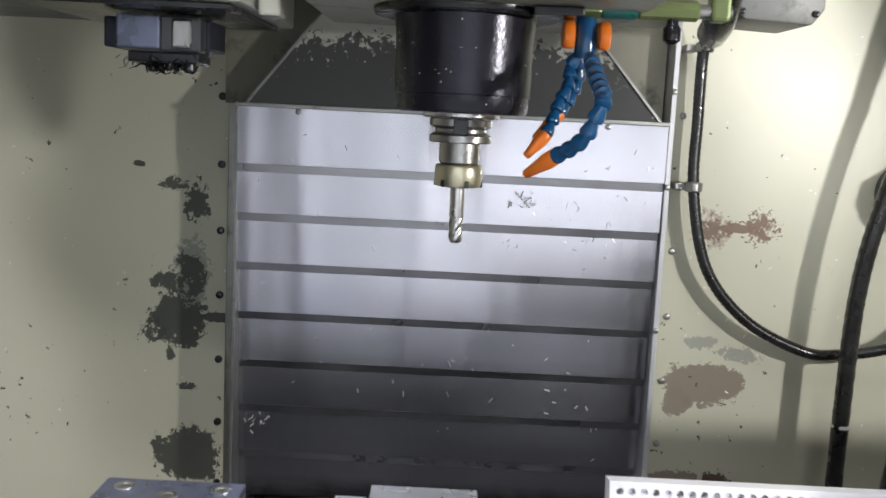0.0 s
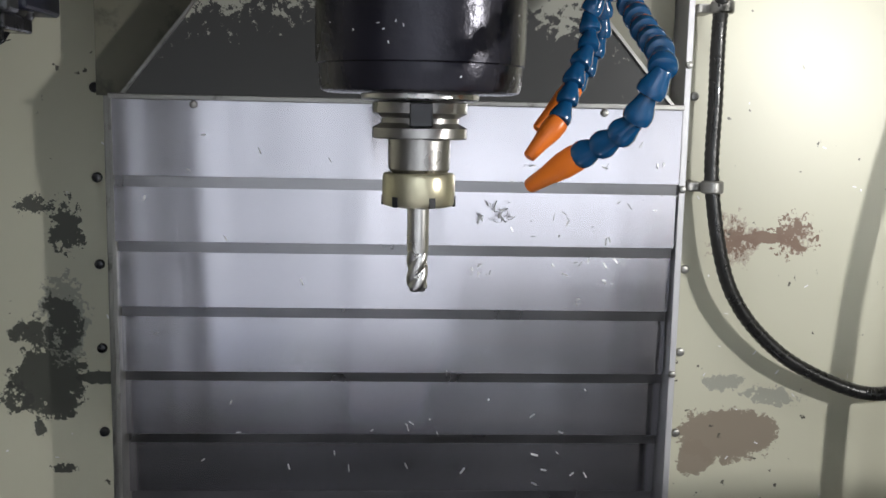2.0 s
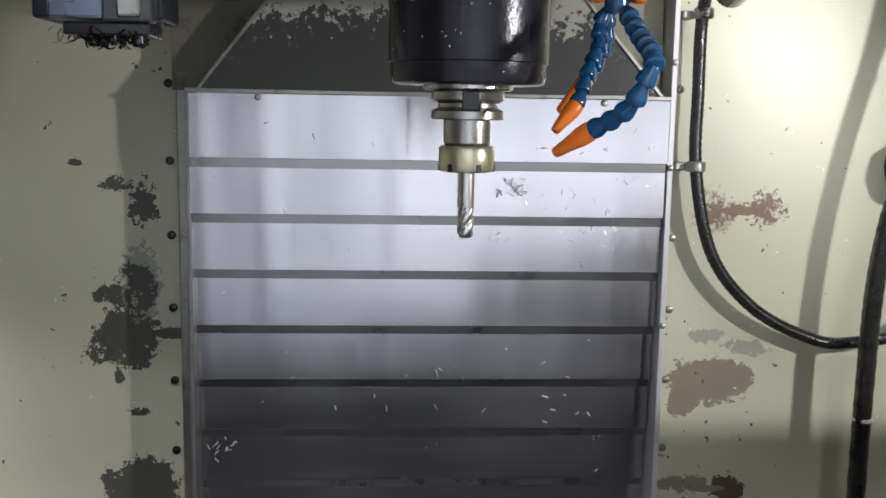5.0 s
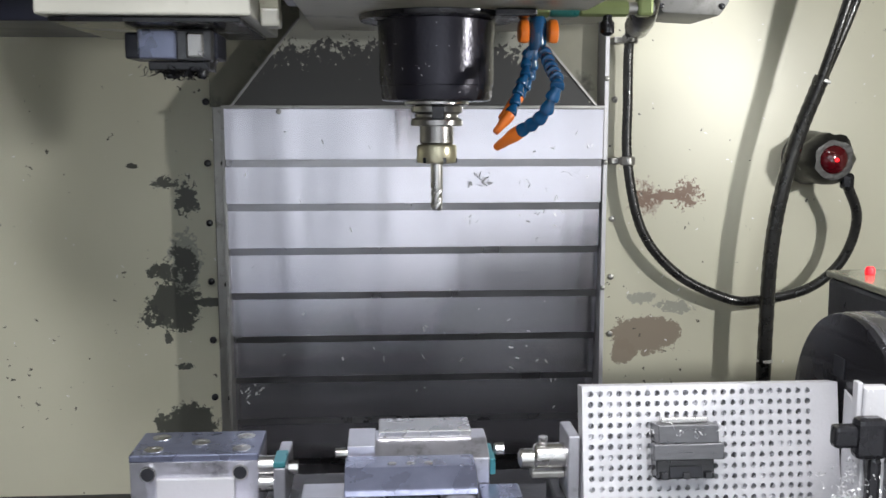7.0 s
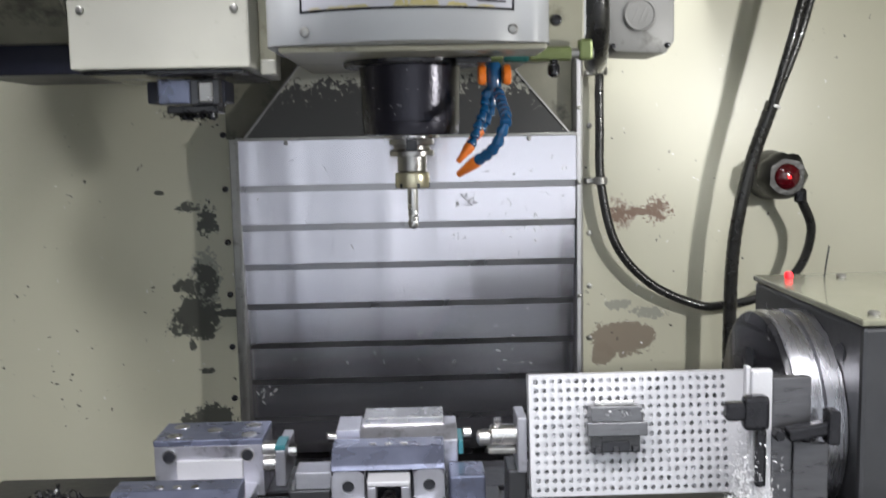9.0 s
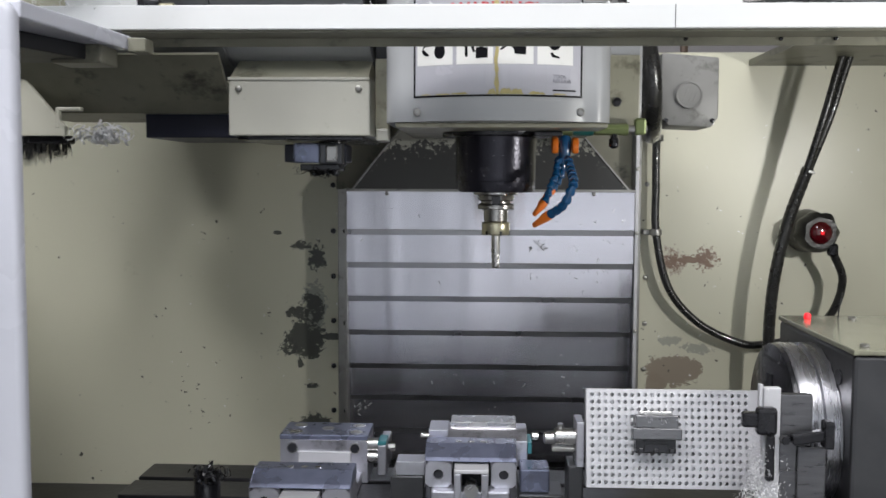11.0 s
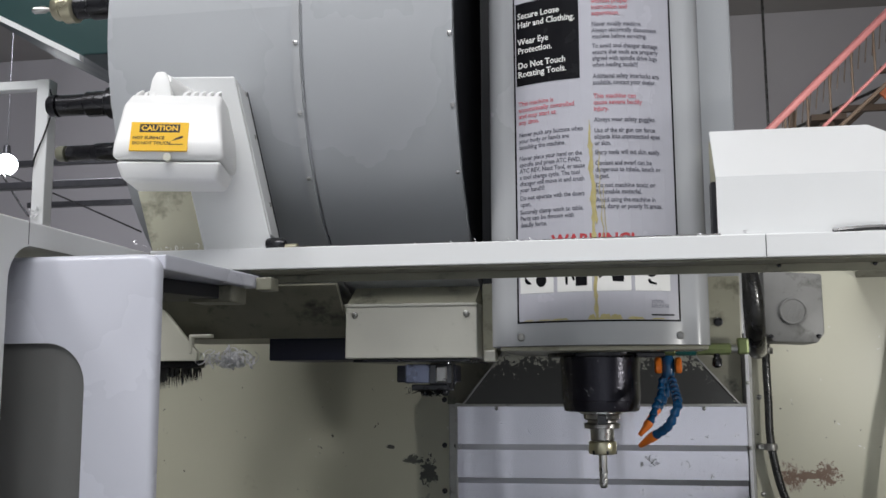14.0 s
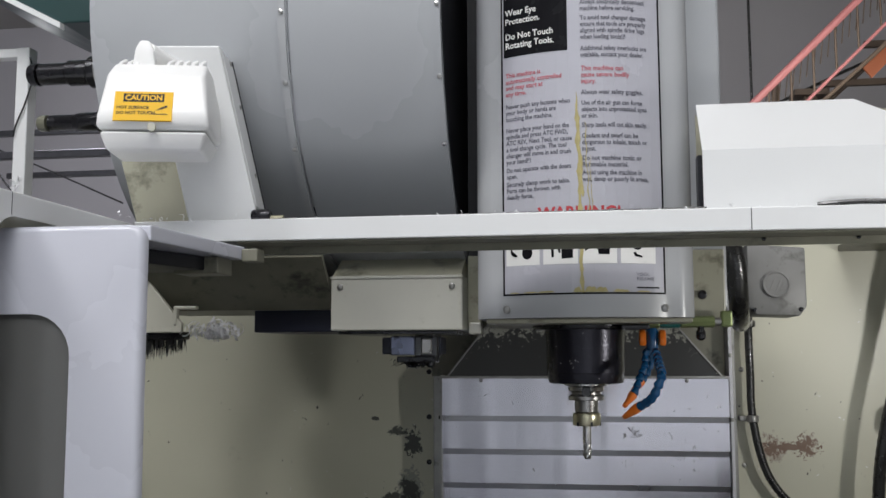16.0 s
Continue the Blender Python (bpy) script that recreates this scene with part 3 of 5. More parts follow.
for body, z, m, w in RIGHT:
    words(body, 0.054, z, 0.0112, m, 0.00028, 1.0, width=w)
words("WARNING!", -0.022, 1.836, 0.026, mat_red_ink, 0.0009, width=0.138)
words("TOOL\nRELEASE", 0.140, 1.736, 0.008, mat_print, 0.0, 0.9, width=0.030)
decal(0.140, 0.178, 1.7155, 1.718, mat_ink, 0.0014, "arrow_bar", n=3)
rng = random.Random(5)


def ink_shape(points, x, z, parent, proud=0.0014):
    """A flat printed mark: an outline in millimetres from the panel's lower corner."""
    bm = bmesh.new()
    bm.faces.new([bm.verts.new((x + 0.001 * u, 0, z + 0.001 * v)) for u, v in points])
    bmesh.ops.triangulate(bm, faces=bm.faces)
    return part("pictogram_mark", bowed(bm, proud), mat_ink, parent)


def oval(cu, cv, ru, rv, n=18, a0=0, a1=360):
    return [(cu + ru * math.cos(radians(a0 + (a1 - a0) * k / n)), cv + rv * math.sin(radians(a0 + (a1 - a0) * k / n))) for k in range(n + (a1 - a0 < 360))]


def hook(cu, cv, r, w, a0, a1):
    return oval(cu, cv, r, r, 12, a0, a1) + oval(cu, cv, r - w, r - w, 12, a0, a1)[::-1]


MARKS = [
    [hook(17, 24, 9, 2.2, 60, 290), oval(37, 21, 9, 11), [(30, 25), (28, 46), (31, 46), (34, 27)], [(35, 26), (35, 50), (38, 50), (39, 27)], [(41, 25), (43, 47), (46, 46), (45, 24)]],
    [[(10, 40), (34, 48), (35, 44), (12, 35)], [(13, 36), (14, 12), (18, 12), (18, 36)], [(20, 36), (27, 18), (30, 20), (25, 37)], [(31, 9), (50, 10), (50, 26), (43, 26), (42, 30), (36, 30), (36, 26), (31, 26)], [(47, 27), (50, 27), (50, 46), (47, 46)], oval(40, 44, 6, 5)],
    [[(5, 24), (24, 36), (25, 33), (6, 21)], oval(35, 34, 13, 14), [(26, 30), (28, 16), (46, 15), (47, 30)], [(20, 40), (12, 50), (14, 51), (23, 42)]],
    [hook(28, 33, 10, 4.5, 0, 359), [(21, 18), (24, 12), (36, 10), (36, 13), (27, 16), (25, 20)], [(20, 40), (20, 50), (38, 50), (38, 46), (24, 46), (24, 40)]],
]
for k, marks in enumerate(MARKS):
    x = -0.079 + 0.0645 * k
    picture = decal(x, x + 0.0585, 1.757, 1.813, mat_white_vinyl, 0.0010, "pictogram_panel", n=4)
    for m in marks:
        ink_shape(m, x, 1.757, picture)
# coolant that ran down the sign and dried
bm = bmesh.new()
for x_base, z_hi, z_lo, wide in ((0.046, 2.05, 1.709, 0.0055), (0.060, 2.0, 1.83, 0.0016), (0.066, 1.94, 1.80, 0.0012), (0.048, 1.99, 1.87, 0.0035)):
    n, old = 60, None
    for k in range(n + 1):
        z = z_hi + (z_lo - z_hi) * k / n
        c = x_base + 0.004 * noise.noise((z * 40, x_base * 90, 0)) + 0.005 * (k / n)
        w = wide * (0.35 + 0.9 * abs(noise.noise((z * 95, 3, x_base * 50)))) * min(1, 6 * k / n + 0.15)
        pair = [bm.verts.new((c - w, 0, z)), bm.verts.new((c + w, 0, z))]
        if old:
            bm.faces.new((old[0], pair[0], pair[1], old[1]))
        old = pair
for k in range(26):
    x = -0.07 + 0.24 * rng.random()
    h = 0.008 * math.exp(-((x - 0.06) / 0.05) ** 2) + 0.002
    a = [bm.verts.new((x + dx, 0, z)) for dx, z in ((-0.007, 1.7095), (0.007, 1.7095), (0.003, 1.7095 + h), (-0.003, 1.7095 + h * 0.8))]
    bm.faces.new(a)
part("coolant_drip", bowed(bm, 0.0018), mat_oil, sign, "yellow dried coolant drip")

# spindle nose with the tool in it
nose = thing("milling_spindle", "oily black spindle cartridge under the head", "spindle")
part("collar", lathe([(0.098, 1.652), (0.100, 1.655), (0.100, 1.6595)], (AX, AY, 0)), mat_black, nose, smooth=True)
part("housing", lathe([(0.066, 1.5505), (0.070, 1.552), (0.0715, 1.556), (0.0722, 1.5695), (0.0738, 1.5705), (0.0742, 1.576), (0.0742, 1.62), (0.0765, 1.6515)], (AX, AY, 0), segs=56), mat_spindle, nose, smooth=True)
part("nose_ring", lathe([(0.040, 1.5455), (0.042, 1.547), (0.042, 1.5500)], (AX, AY, 0)), mat_bright, nose, smooth=True)

holder = thing("tool_holder", "steel collet chuck tool holder with a gold nut", "tool holder")
part("taper_flange", lathe([(0.0325, 1.5450), (0.0340, 1.5440), (0.0340, 1.5370), (0.0280, 1.5335), (0.0280, 1.5300), (0.0340, 1.5265), (0.0340, 1.5200), (0.0330, 1.5190), (0.0225, 1.5188), (0.0222, 1.4975), (0.0200, 1.4950)][::-1], (AX, AY, 0), segs=48), mat_holder, holder, smooth=True)
part("drive_key", box(AX - 0.008, AX + 0.008, AY - 0.0365, AY - 0.028, 1.5275, 1.544, 0.001), mat_black, holder)
bm = lathe([(0.0215, 1.4705), (0.0250, 1.4715), (0.0262, 1.4735), (0.0262, 1.4920), (0.0250, 1.4945), (0.0205, 1.4950)], (AX, AY, 0), segs=48)
nut = part("collet_nut", bm, mat_brass, holder, "pale gold collet nut", smooth=True)
for k in range(6):
    a = 2 * math.pi * k / 6 + 0.35
    slot = box(-0.0022, 0.0022, -0.0268, -0.0245, 1.4712, 1.4785)
    bmesh.ops.rotate(slot, verts=slot.verts, cent=(0, 0, 0), matrix=Matrix.Rotation(a, 3, "Z"))
    bmesh.ops.translate(slot, verts=slot.verts, vec=(AX, AY, 0))
    part("nut_slot", slot, mat_gap, nut)
cutter = thing("end_mill", "bright carbide end mill with spiral flutes", "end mill")
part("shank", lathe([(0.0078, 1.437), (0.0080, 1.439), (0.0080, 1.4702)], (AX, AY, 0), segs=28), mat_bright, cutter, smooth=True)
bm = bmesh.new()
rings = []
for k in range(31):
    z = 1.4368 - 0.0285 * k / 30
    ring = []
    for j in range(32):
        a = 2 * math.pi * j / 32
        r = 0.0079 * (0.70 + 0.30 * abs(math.cos(1.5 * (a - z * 150))) ** 0.6) * (1 if k < 27 else 1 - 0.06 * (k - 26) ** 1.2)
        ring.append(bm.verts.new((AX + r * math.cos(a), AY + r * math.sin(a), z)))
    rings.append(ring)
for a, b in zip(rings, rings[1:]):
    for j in range(32):
        bm.faces.new((a[j - 1], a[j], b[j], b[j - 1]))
bm.faces.new(rings[0])
bm.faces.new(rings[-1][::-1])
part("fluted_tip", bm, mat_bright, cutter, smooth=True)

# ---- coolant manifold and jointed hoses ----
manifold = thing("coolant_manifold", "green and teal coolant pipe fittings under the head", "pipe fitting")
part("pipe", tube([(0.150, 1.12, 1.664), (0.32, 1.12, 1.664)], 0.0075, steps=1), mat_frame, manifold, smooth=True)
part("hex_fitting", lathe([(0.011, 0.168), (0.012, 0.170), (0.012, 0.186), (0.011, 0.188)], (0, 1.12, 1.664), "x", 6), mat_green, manifold)
part("teal_sleeve", lathe([(0.0105, 0.189), (0.0115, 0.192), (0.0115, 0.222), (0.0105, 0.225)], (0, 1.12, 1.664), "x", 20), mat_teal, manifold, "teal sleeve", smooth=True)
part("hex_fitting", lathe([(0.009, 0.226), (0.0105, 0.228), (0.0105, 0.285), (0.009, 0.287)], (0, 1.12, 1.664), "x", 8), mat_green, manifold)
part("elbow", box(0.298, 0.318, 1.110, 1.131, 1.654, 1.684, 0.004), mat_green, manifold)
part("drain_plug", lathe([(0.004, 1.630), (0.009, 1.634), (0.009, 1.646), (0.006, 1.650), (0.006, 1.657)], (0.262, 1.12, 0), segs=10), mat_black, manifold, smooth=True)
part("spindle_bracket", box(0.118, 0.168, 1.08, 1.16, 1.650, 1.659, 0.002), mat_black, manifold)

valve = thing("coolant_valve", "orange and blue coolant valve body", "valve")
part("valve_body", lathe([(0.010, 1.612), (0.011, 1.616), (0.011, 1.648), (0.008, 1.653)], (0.175, 1.12, 0), segs=16), mat_blue, valve, smooth=True)
for x in (0.157, 0.193):
    bm = prism([(1.108, 1.620), (1.132, 1.622), (1.138, 1.632), (1.136, 1.645), (1.126, 1.650), (1.114, 1.650), (1.105, 1.644), (1.102, 1.632)], x - 0.006, x + 0.006, "x", 0.004)
    part("handle", bm, mat_orange, valve, "orange handle", smooth=True)


def jointed_hose(points, radius, label):
    """A hose of ball-and-socket segments, with an orange nozzle at its end."""
    hose = thing("coolant_hose", label, "hose", "coolant hoses")
    path = smooth_path(points, 12)
    run = [0.0]
    for a, b in zip(path, path[1:]):
        run.append(run[-1] + (b - a).length)
    step = radius * 2.05
    count = int((run[-1] - 0.028) / step)
    places = []
    for k in range(count + 1):
        want, j = k * step, 0
        while j < len(run) - 2 and run[j + 1] < want:
            j += 1
        u = (want - run[j]) / max(1e-6, run[j + 1] - run[j])
        places.append(path[j].lerp(path[j + 1], u))
    for k, (a, b) in enumerate(zip(places, places[1:])):
        way = (b - a)
        bm = lathe([(0.60, -0.06), (0.70, 0.05), (0.78, 0.22), (0.98, 0.50), (1.06, 0.62), (1.08, 0.80), (1.02, 0.93), (0.74, 1.0)], segs=16)
        q = way.to_track_quat("Z", "Y").to_matrix().to_4x4()
        bm.transform(Matrix.Translation(a) @ q @ Matrix.Diagonal((radius, radius, way.length, 1)))
        part("segment", bm, mat_blue, hose, smooth=True)
    a, b = places[-1], path[-1]
    way = b - a
    bm = lathe([(1.0, -0.02), (1.08, 0.06), (1.06, 0.28), (0.78, 0.62), (0.60, 0.97), (0.48, 1.0)], segs=16)
    bm.transform(Matrix.Translation(a) @ way.to_track_quat("Z", "Y").to_matrix().to_4x4() @ Matrix.Diagonal((radius, radius, way.length, 1)))
    part("nozzle", bm, mat_orange, hose, "orange nozzle", smooth=True)
    return hose


jointed_hose([(0.168, 1.125, 1.616), (0.160, 1.128, 1.600), (0.162, 1.12, 1.586), (0.151, 1.11, 1.566), (0.142, 1.10, 1.540), (0.132, 1.092, 1.526), (0.119, 1.09, 1.511)], 0.0068, "blue jointed coolant hose hanging close to the spindle")
jointed_hose([(0.172, 1.14, 1.616), (0.175, 1.15, 1.595), (0.166, 1.15, 1.570), (0.152, 1.14, 1.552), (0.140, 1.13, 1.542), (0.130, 1.13, 1.528)], 0.0068, "blue jointed coolant hose behind the front one")
jointed_hose([(0.178, 1.10, 1.613), (0.1815, 1.06, 1.588), (0.183, 1.02, 1.568), (0.176, 1.02, 1.552), (0.169, 1.03, 1.533), (0.157, 1.05, 1.521), (0.141, 1.07, 1.510), (0.119, 1.085, 1.493)], 0.0080, "thick blue jointed coolant hose bent towards the tool")

# grey junction box beside the head, with its black hose
junction = thing("junction_box", "grey cast pump housing with a round emblem beside the head", "junction box")
bm = prism([(0.385, 1.70), (0.400, 1.684), (0.485, 1.680), (0.500, 1.70), (0.500, 1.82), (0.385, 1.83)], 1.35, 1.48, "y", 0.004)
part("housing", bm, mat_cast, junction, smooth=True)
part("emblem", lathe([(0.024, 1.3465), (0.028, 1.3475), (0.028, 1.3495)], (0.440, 0, 1.745), "y", 28), mat_cast, junction, "round cast emblem")
for x in (0.396, 0.488):
    screw(SCREW, x, 1.35, 1.694, junction, 0.7)
ring = lathe([(0.0225, 1.3440), (0.0240, 1.3425), (0.0260, 1.3425), (0.0272, 1.3440), (0.0272, 1.3464), (0.0225, 1.3464)], (0.440, 0, 1.745), "y", 32)
part("emblem_rim", ring, mat_cast, junction, smooth=True)
for dx, dz, h in ((-0.008, 0.0, 0.013), (0.004, -0.002, 0.014), (0.012, -0.004, 0.009)):
    bar = box(-0.0018, 0.0018, 1.3435, 1.3464, -h, h, 0.0008)
    bar.transform(Matrix.Translation((0.440 + dx, 0, 1.745 + dz)) @ Matrix.Rotation(radians(24), 4, "Y"))
    part("emblem_bar", bar, mat_cast, junction)
black_hose = thing("drain_hose", "black rubber hose behind the head", "hose")
part("hose", tube([(0.33, 1.24, 1.86), (0.345, 1.24, 1.78), (0.352, 1.26, 1.72), (0.362, 1.32, 1.68), (0.375, 1.40, 1.67)], 0.020, segs=18), mat_rubber, black_hose, smooth=True)

# ---- tool changer ----
drum = thing("tool_carousel", "large grey drum cover of the tool carousel", "tool changer")
DY, DZ, DR = 1.335, 2.26, 0.485


def shell(x0, x1, r, a0=0, a1=360, n=72, thick=0.004):
    bm = bmesh.new()
    rows = []
    for k in range(n + 1):
        a = radians(a0 + (a1 - a0) * k / n)
        c, s = math.cos(a), math.sin(a)
        rows.append([bm.verts.new((x, DY - rr * c, DZ + rr * s)) for rr, x in ((r, x0), (r, x1), (r - thick, x1), (r - thick, x0))])
    for a, b in zip(rows, rows[1:]):
        for j in range(4):
            bm.faces.new((a[j - 1], a[j], b[j], b[j - 1]))
    return bm


part("left_sheet", shell(-0.806, -0.4475, DR), mat_grey, drum, smooth=True)
part("right_sheet", shell(-0.4465, -0.188, DR + 0.003), mat_grey, drum, smooth=True)
part("seam_strip", shell(-0.459, -0.446, DR + 0.0075, thick=0.0045), mat_head, drum, smooth=True)
part("seam_groove", shell(-0.4435, -0.4415, DR + 0.0040, thick=0.003), mat_lip, drum, smooth=True)
part("rim", shell(-0.188, -0.178, DR + 0.005, thick=0.02), mat_grey, drum, smooth=True)
part("end_plate", lathe([(DR - 0.01, -0.80), (DR - 0.01, -0.785)], (0, DY, DZ), "x", 64), mat_grey, drum)
# This end is near black to carry the shade of the gap.
part("end_plate", lathe([(DR - 0.02, -0.20), (DR - 0.02, -0.19)], (0, DY, DZ), "x", 64), mat_gap, drum)
for a in (-8, -22, -36):
    for x, r in ((-0.4525, DR + 0.0075), (-0.183, DR + 0.005)):
        bolt = lathe([(0.004, 0), (0.004, 0.002), (0.002, 0.003)], segs=10)
        way = Vector((0, -math.cos(radians(a)), math.sin(radians(a))))
        bolt.transform(Matrix.Translation(Vector((x, DY, DZ)) + way * r) @ way.to_track_quat("Z", "Y").to_matrix().to_4x4())
        part("rivet", bolt, mat_bright, drum, smooth=True)
# Dark box added where the gap beside the head is only shaded.
tagged(part("wall_changer_gap", box(-0.176, -0.136, 1.22, 1.60, 1.76, 2.6), mat_gap), "dark filler for the shaded gap behind the tool changer", "panel", kind="structure")

changer = thing("changer_gearbox", "cream painted tool changer arm gearbox with two screws", "gearbox")
part("front_cover", box(-0.433, -0.176, 1.118, 1.44, 1.652, 1.757, 0.003), mat_gear, changer)
part("sloped_hood", prism([(1.122, 1.758), (1.20, 1.80), (1.44, 1.80), (1.44, 1.758)], -0.430, -0.179, "x"), mat_grime, changer)
part("cover_lip", box(-0.4335, -0.1755, 1.1155, 1.1195, 1.7515, 1.757, 0.001), mat_gear, changer)
part("side_bracket", box(-0.1755, -0.150, 1.20, 1.23, 1.66, 1.80, 0.002), mat_grime, changer)
part("foot", box(-0.172, -0.148, 1.18, 1.22, 1.645, 1.668, 0.003), mat_gear, changer)
part("flange_plate", box(-0.42, -0.19, 1.13, 1.40, 1.645, 1.651, 0.001), mat_black, changer)
part("navy_plate", box(-0.612, -0.434, 1.19, 1.44, 1.651, 1.715, 0.003), mat_navy, changer, "dark navy side plate")
screw(SCREW_BRIGHT, -0.414, 1.118, 1.736, changer, 0.9)
screw(SCREW_BRIGHT, -0.196, 1.118, 1.736, changer, 0.9)

arm = thing("change_arm", "folded tool change arm with grey and bright gripper blocks", "tool arm")
part("hub", lathe([(0.024, 1.600), (0.026, 1.603), (0.026, 1.644)], (-0.262, 1.24, 0), segs=24), mat_black, arm, smooth=True)
part("arm_bar", box(-0.352, -0.232, 1.215, 1.29, 1.606, 1.640, 0.003), mat_navy, arm)
part("grey_block", box(-0.330, -0.281, 1.190, 1.215, 1.604, 1.642, 0.003), mat_visetop, arm, "grey violet gripper block")
part("bright_block", box(-0.268, -0.246, 1.186, 1.215, 1.606, 1.638, 0.003), mat_holder, arm, "oily gripper jaw")
part("end_block", box(-0.282, -0.236, 1.192, 1.215, 1.602, 1.642, 0.003), mat_iron, arm)
for x in (-0.292, -0.252):
    part("stud", lathe([(0.005, 1.580), (0.0075, 1.583), (0.0075, 1.600)], (x, 1.205, 0), segs=10), mat_black, arm, smooth=True)
part("under_plate", box(-0.318, -0.240, 1.195, 1.25, 1.590, 1.602, 0.002), mat_black, arm)

tagged(part("arm_swarf", swarf(70, (-0.282, 1.208, 1.584), (0.016, 0.008, 0.006), random.Random(31), 0.009), mat_black, arm), kind="stuff")

# trough under the drum, on the door side, with its bracket, brush and swarf
trough = thing("drip_trough", "cream sheet metal trough under the carousel", "trough")
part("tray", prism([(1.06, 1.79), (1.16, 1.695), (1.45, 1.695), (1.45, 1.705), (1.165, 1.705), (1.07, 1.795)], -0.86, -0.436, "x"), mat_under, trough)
part("fin", prism([(-0.93, 1.77), (-0.815, 1.77), (-0.728, 1.668), (-0.728, 1.650), (-0.93, 1.650)], 1.10, 1.112, "y", 0.002), mat_cream, trough, "cream gusset plate")
part("hook", box(-0.745, -0.738, 1.098, 1.112, 1.664, 1.70, 0.002), mat_cream, trough)
part("hook_arm", box(-0.745, -0.698, 1.098, 1.112, 1.695, 1.702, 0.002), mat_cream, trough)
brush = thing("wiper_brush", "black bristle wiper brush", "brush")
part("brush_back", box(-0.95, -0.73, 1.115, 1.15, 1.636, 1.652, 0.004), mat_black, brush)
bm = bmesh.new()
rb = random.Random(3)
for k in range(260):
    x = rb.uniform(-0.95, -0.735)
    y = rb.uniform(1.115, 1.15)
    drop = 0.046 * (1 - ((x + 0.86) / 0.15) ** 2 * 0.7) * rb.uniform(0.7, 1.1)
    a = [bm.verts.new((x + d * 0.0016, y + e * 0.0016, 1.637)) for d, e in ((-1, -1), (1, -1), (0, 1.2))]
    t = bm.verts.new((x + rb.uniform(-0.004, 0.004), y, 1.637 - max(0.006, drop)))
    for j in range(3):
        bm.faces.new((a[j - 1], a[j], t))
tagged(part("bristles", bm, mat_rubber, brush), kind="stuff")
tagged(part("swarf_clump", swarf(150, (-0.668, 1.13, 1.642), (0.017, 0.012, 0.013), random.Random(8), 0.012), mat_chip), "silvery aluminium swarf caught under the trough", "swarf", kind="stuff")

# tool holders stored on the carousel, seen past its end
for k, (z, y, r) in enumerate(((2.420, 1.16, 0.030), (2.200, 1.16, 0.027), (2.104, 1.20, 0.020))):
    tool = thing("stored_tool", "black tool holder stored in the carousel", "tool holder", "stored tools")
    part("taper", lathe([(r * 0.5, -1.085), (r * 0.85, -1.080), (r * 0.85, -1.02), (r, -1.015), (r, -0.97), (r * 1.25, -0.965), (r * 1.25, -0.93), (r * 1.0, -0.925), (r * 1.0, -0.81)], (0, y, z), "x", 28), mat_black, tool, smooth=True)
    part("tip", lathe([(r * 0.8, -1.105), (r * 0.9, -1.10), (r * 0.9, -1.086)], (0, y, z), "x", 20), (mat_brass, mat_black, mat_deck)[k], tool, smooth=True)
    part("collar_ring", lathe([(r * 1.28, -0.948), (r * 1.30, -0.946), (r * 1.30, -0.936), (r * 1.28, -0.934)], (0, y, z), "x", 28), mat_frame, tool, "bright worn collar ring", smooth=True)
    if k == 0:
        part("pale_nut", lathe([(r * 0.95, -1.084), (r * 1.12, -1.080), (r * 1.12, -1.056), (r * 0.95, -1.052)], (0, y, z), "x", 28), mat_brass, tool, "pale gold nut", smooth=True)
        part("cutter", lathe([(0.003, -1.16), (0.008, -1.155), (0.008, -1.13), (0.005, -1.125), (0.005, -1.1055)], (0, y, z), "x", 12), mat_bright, tool, "bright cutter", smooth=True)

# ---- work light on the beam ----
stand = thing("lamp_bracket", "white sheet metal lamp bracket on the beam", "bracket")
bm = box(-0.058, 0.058, -0.035, 0.060, 0, 0.288, 0.003)
for v in bm.verts:
    v.co.x += -0.062 * v.co.z / 0.3 - 0.534
    v.co.y += -0.06 * v.co.z / 0.3 + 0.862
    v.co.z += 1.824
part("column", bm, mat_white, stand)
bm = box(0.0585, 0.0605, -0.030, 0.050, 0.030, 0.278, 0.001)
for v in bm.verts:
    v.co.x += -0.062 * v.co.z / 0.3 - 0.534
    v.co.y += -0.06 * v.co.z / 0.3 + 0.862
    v.co.z += 1.824
part("side_flange", bm, mat_white, stand)
# Dark line along the flange's back edge, drawn as a thin strip.
bm = box(0.0585, 0.0622, 0.0505, 0.0530, 0.004, 0.286)
for v in bm.verts:
    v.co.x += -0.062 * v.co.z / 0.3 - 0.534
    v.co.y += -0.06 * v.co.z / 0.3 + 0.862
    v.co.z += 1.824
part("edge_seal", bm, mat_gap, stand, "thin dark line along the flange edge")
part("base_skirt", prism([(-0.705, 1.824), (-0.56, 1.824), (-0.60, 1.95), (-0.740, 1.95)], 0.925, 0.935), mat_grime, stand)
for u in (0.30, 0.68, 0.92):
    part("rivet", lathe([(0.004, -0.4775 - 0.062 * u), (0.004, -0.4715 - 0.062 * u)], (0, 0.890 - 0.06 * u, 1.824 + 0.3 * u), "x", 10), mat_frame, stand)
part("cable_hole", lathe([(0.010, -0.4815), (0.010, -0.4745)], (0, 0.885, 1.845), "x", 16), mat_gap, stand)
turn = Matrix.Translation((-0.544, 0.862, 0)) @ Matrix.Rotation(radians(9), 4, "Z") @ Matrix.Translation((0.534, -0.862, 0))
for ob in stand.children:
    ob.data.transform(turn)

light = thing("work_light", "white plastic halogen work light with a yellow caution label", "lamp")
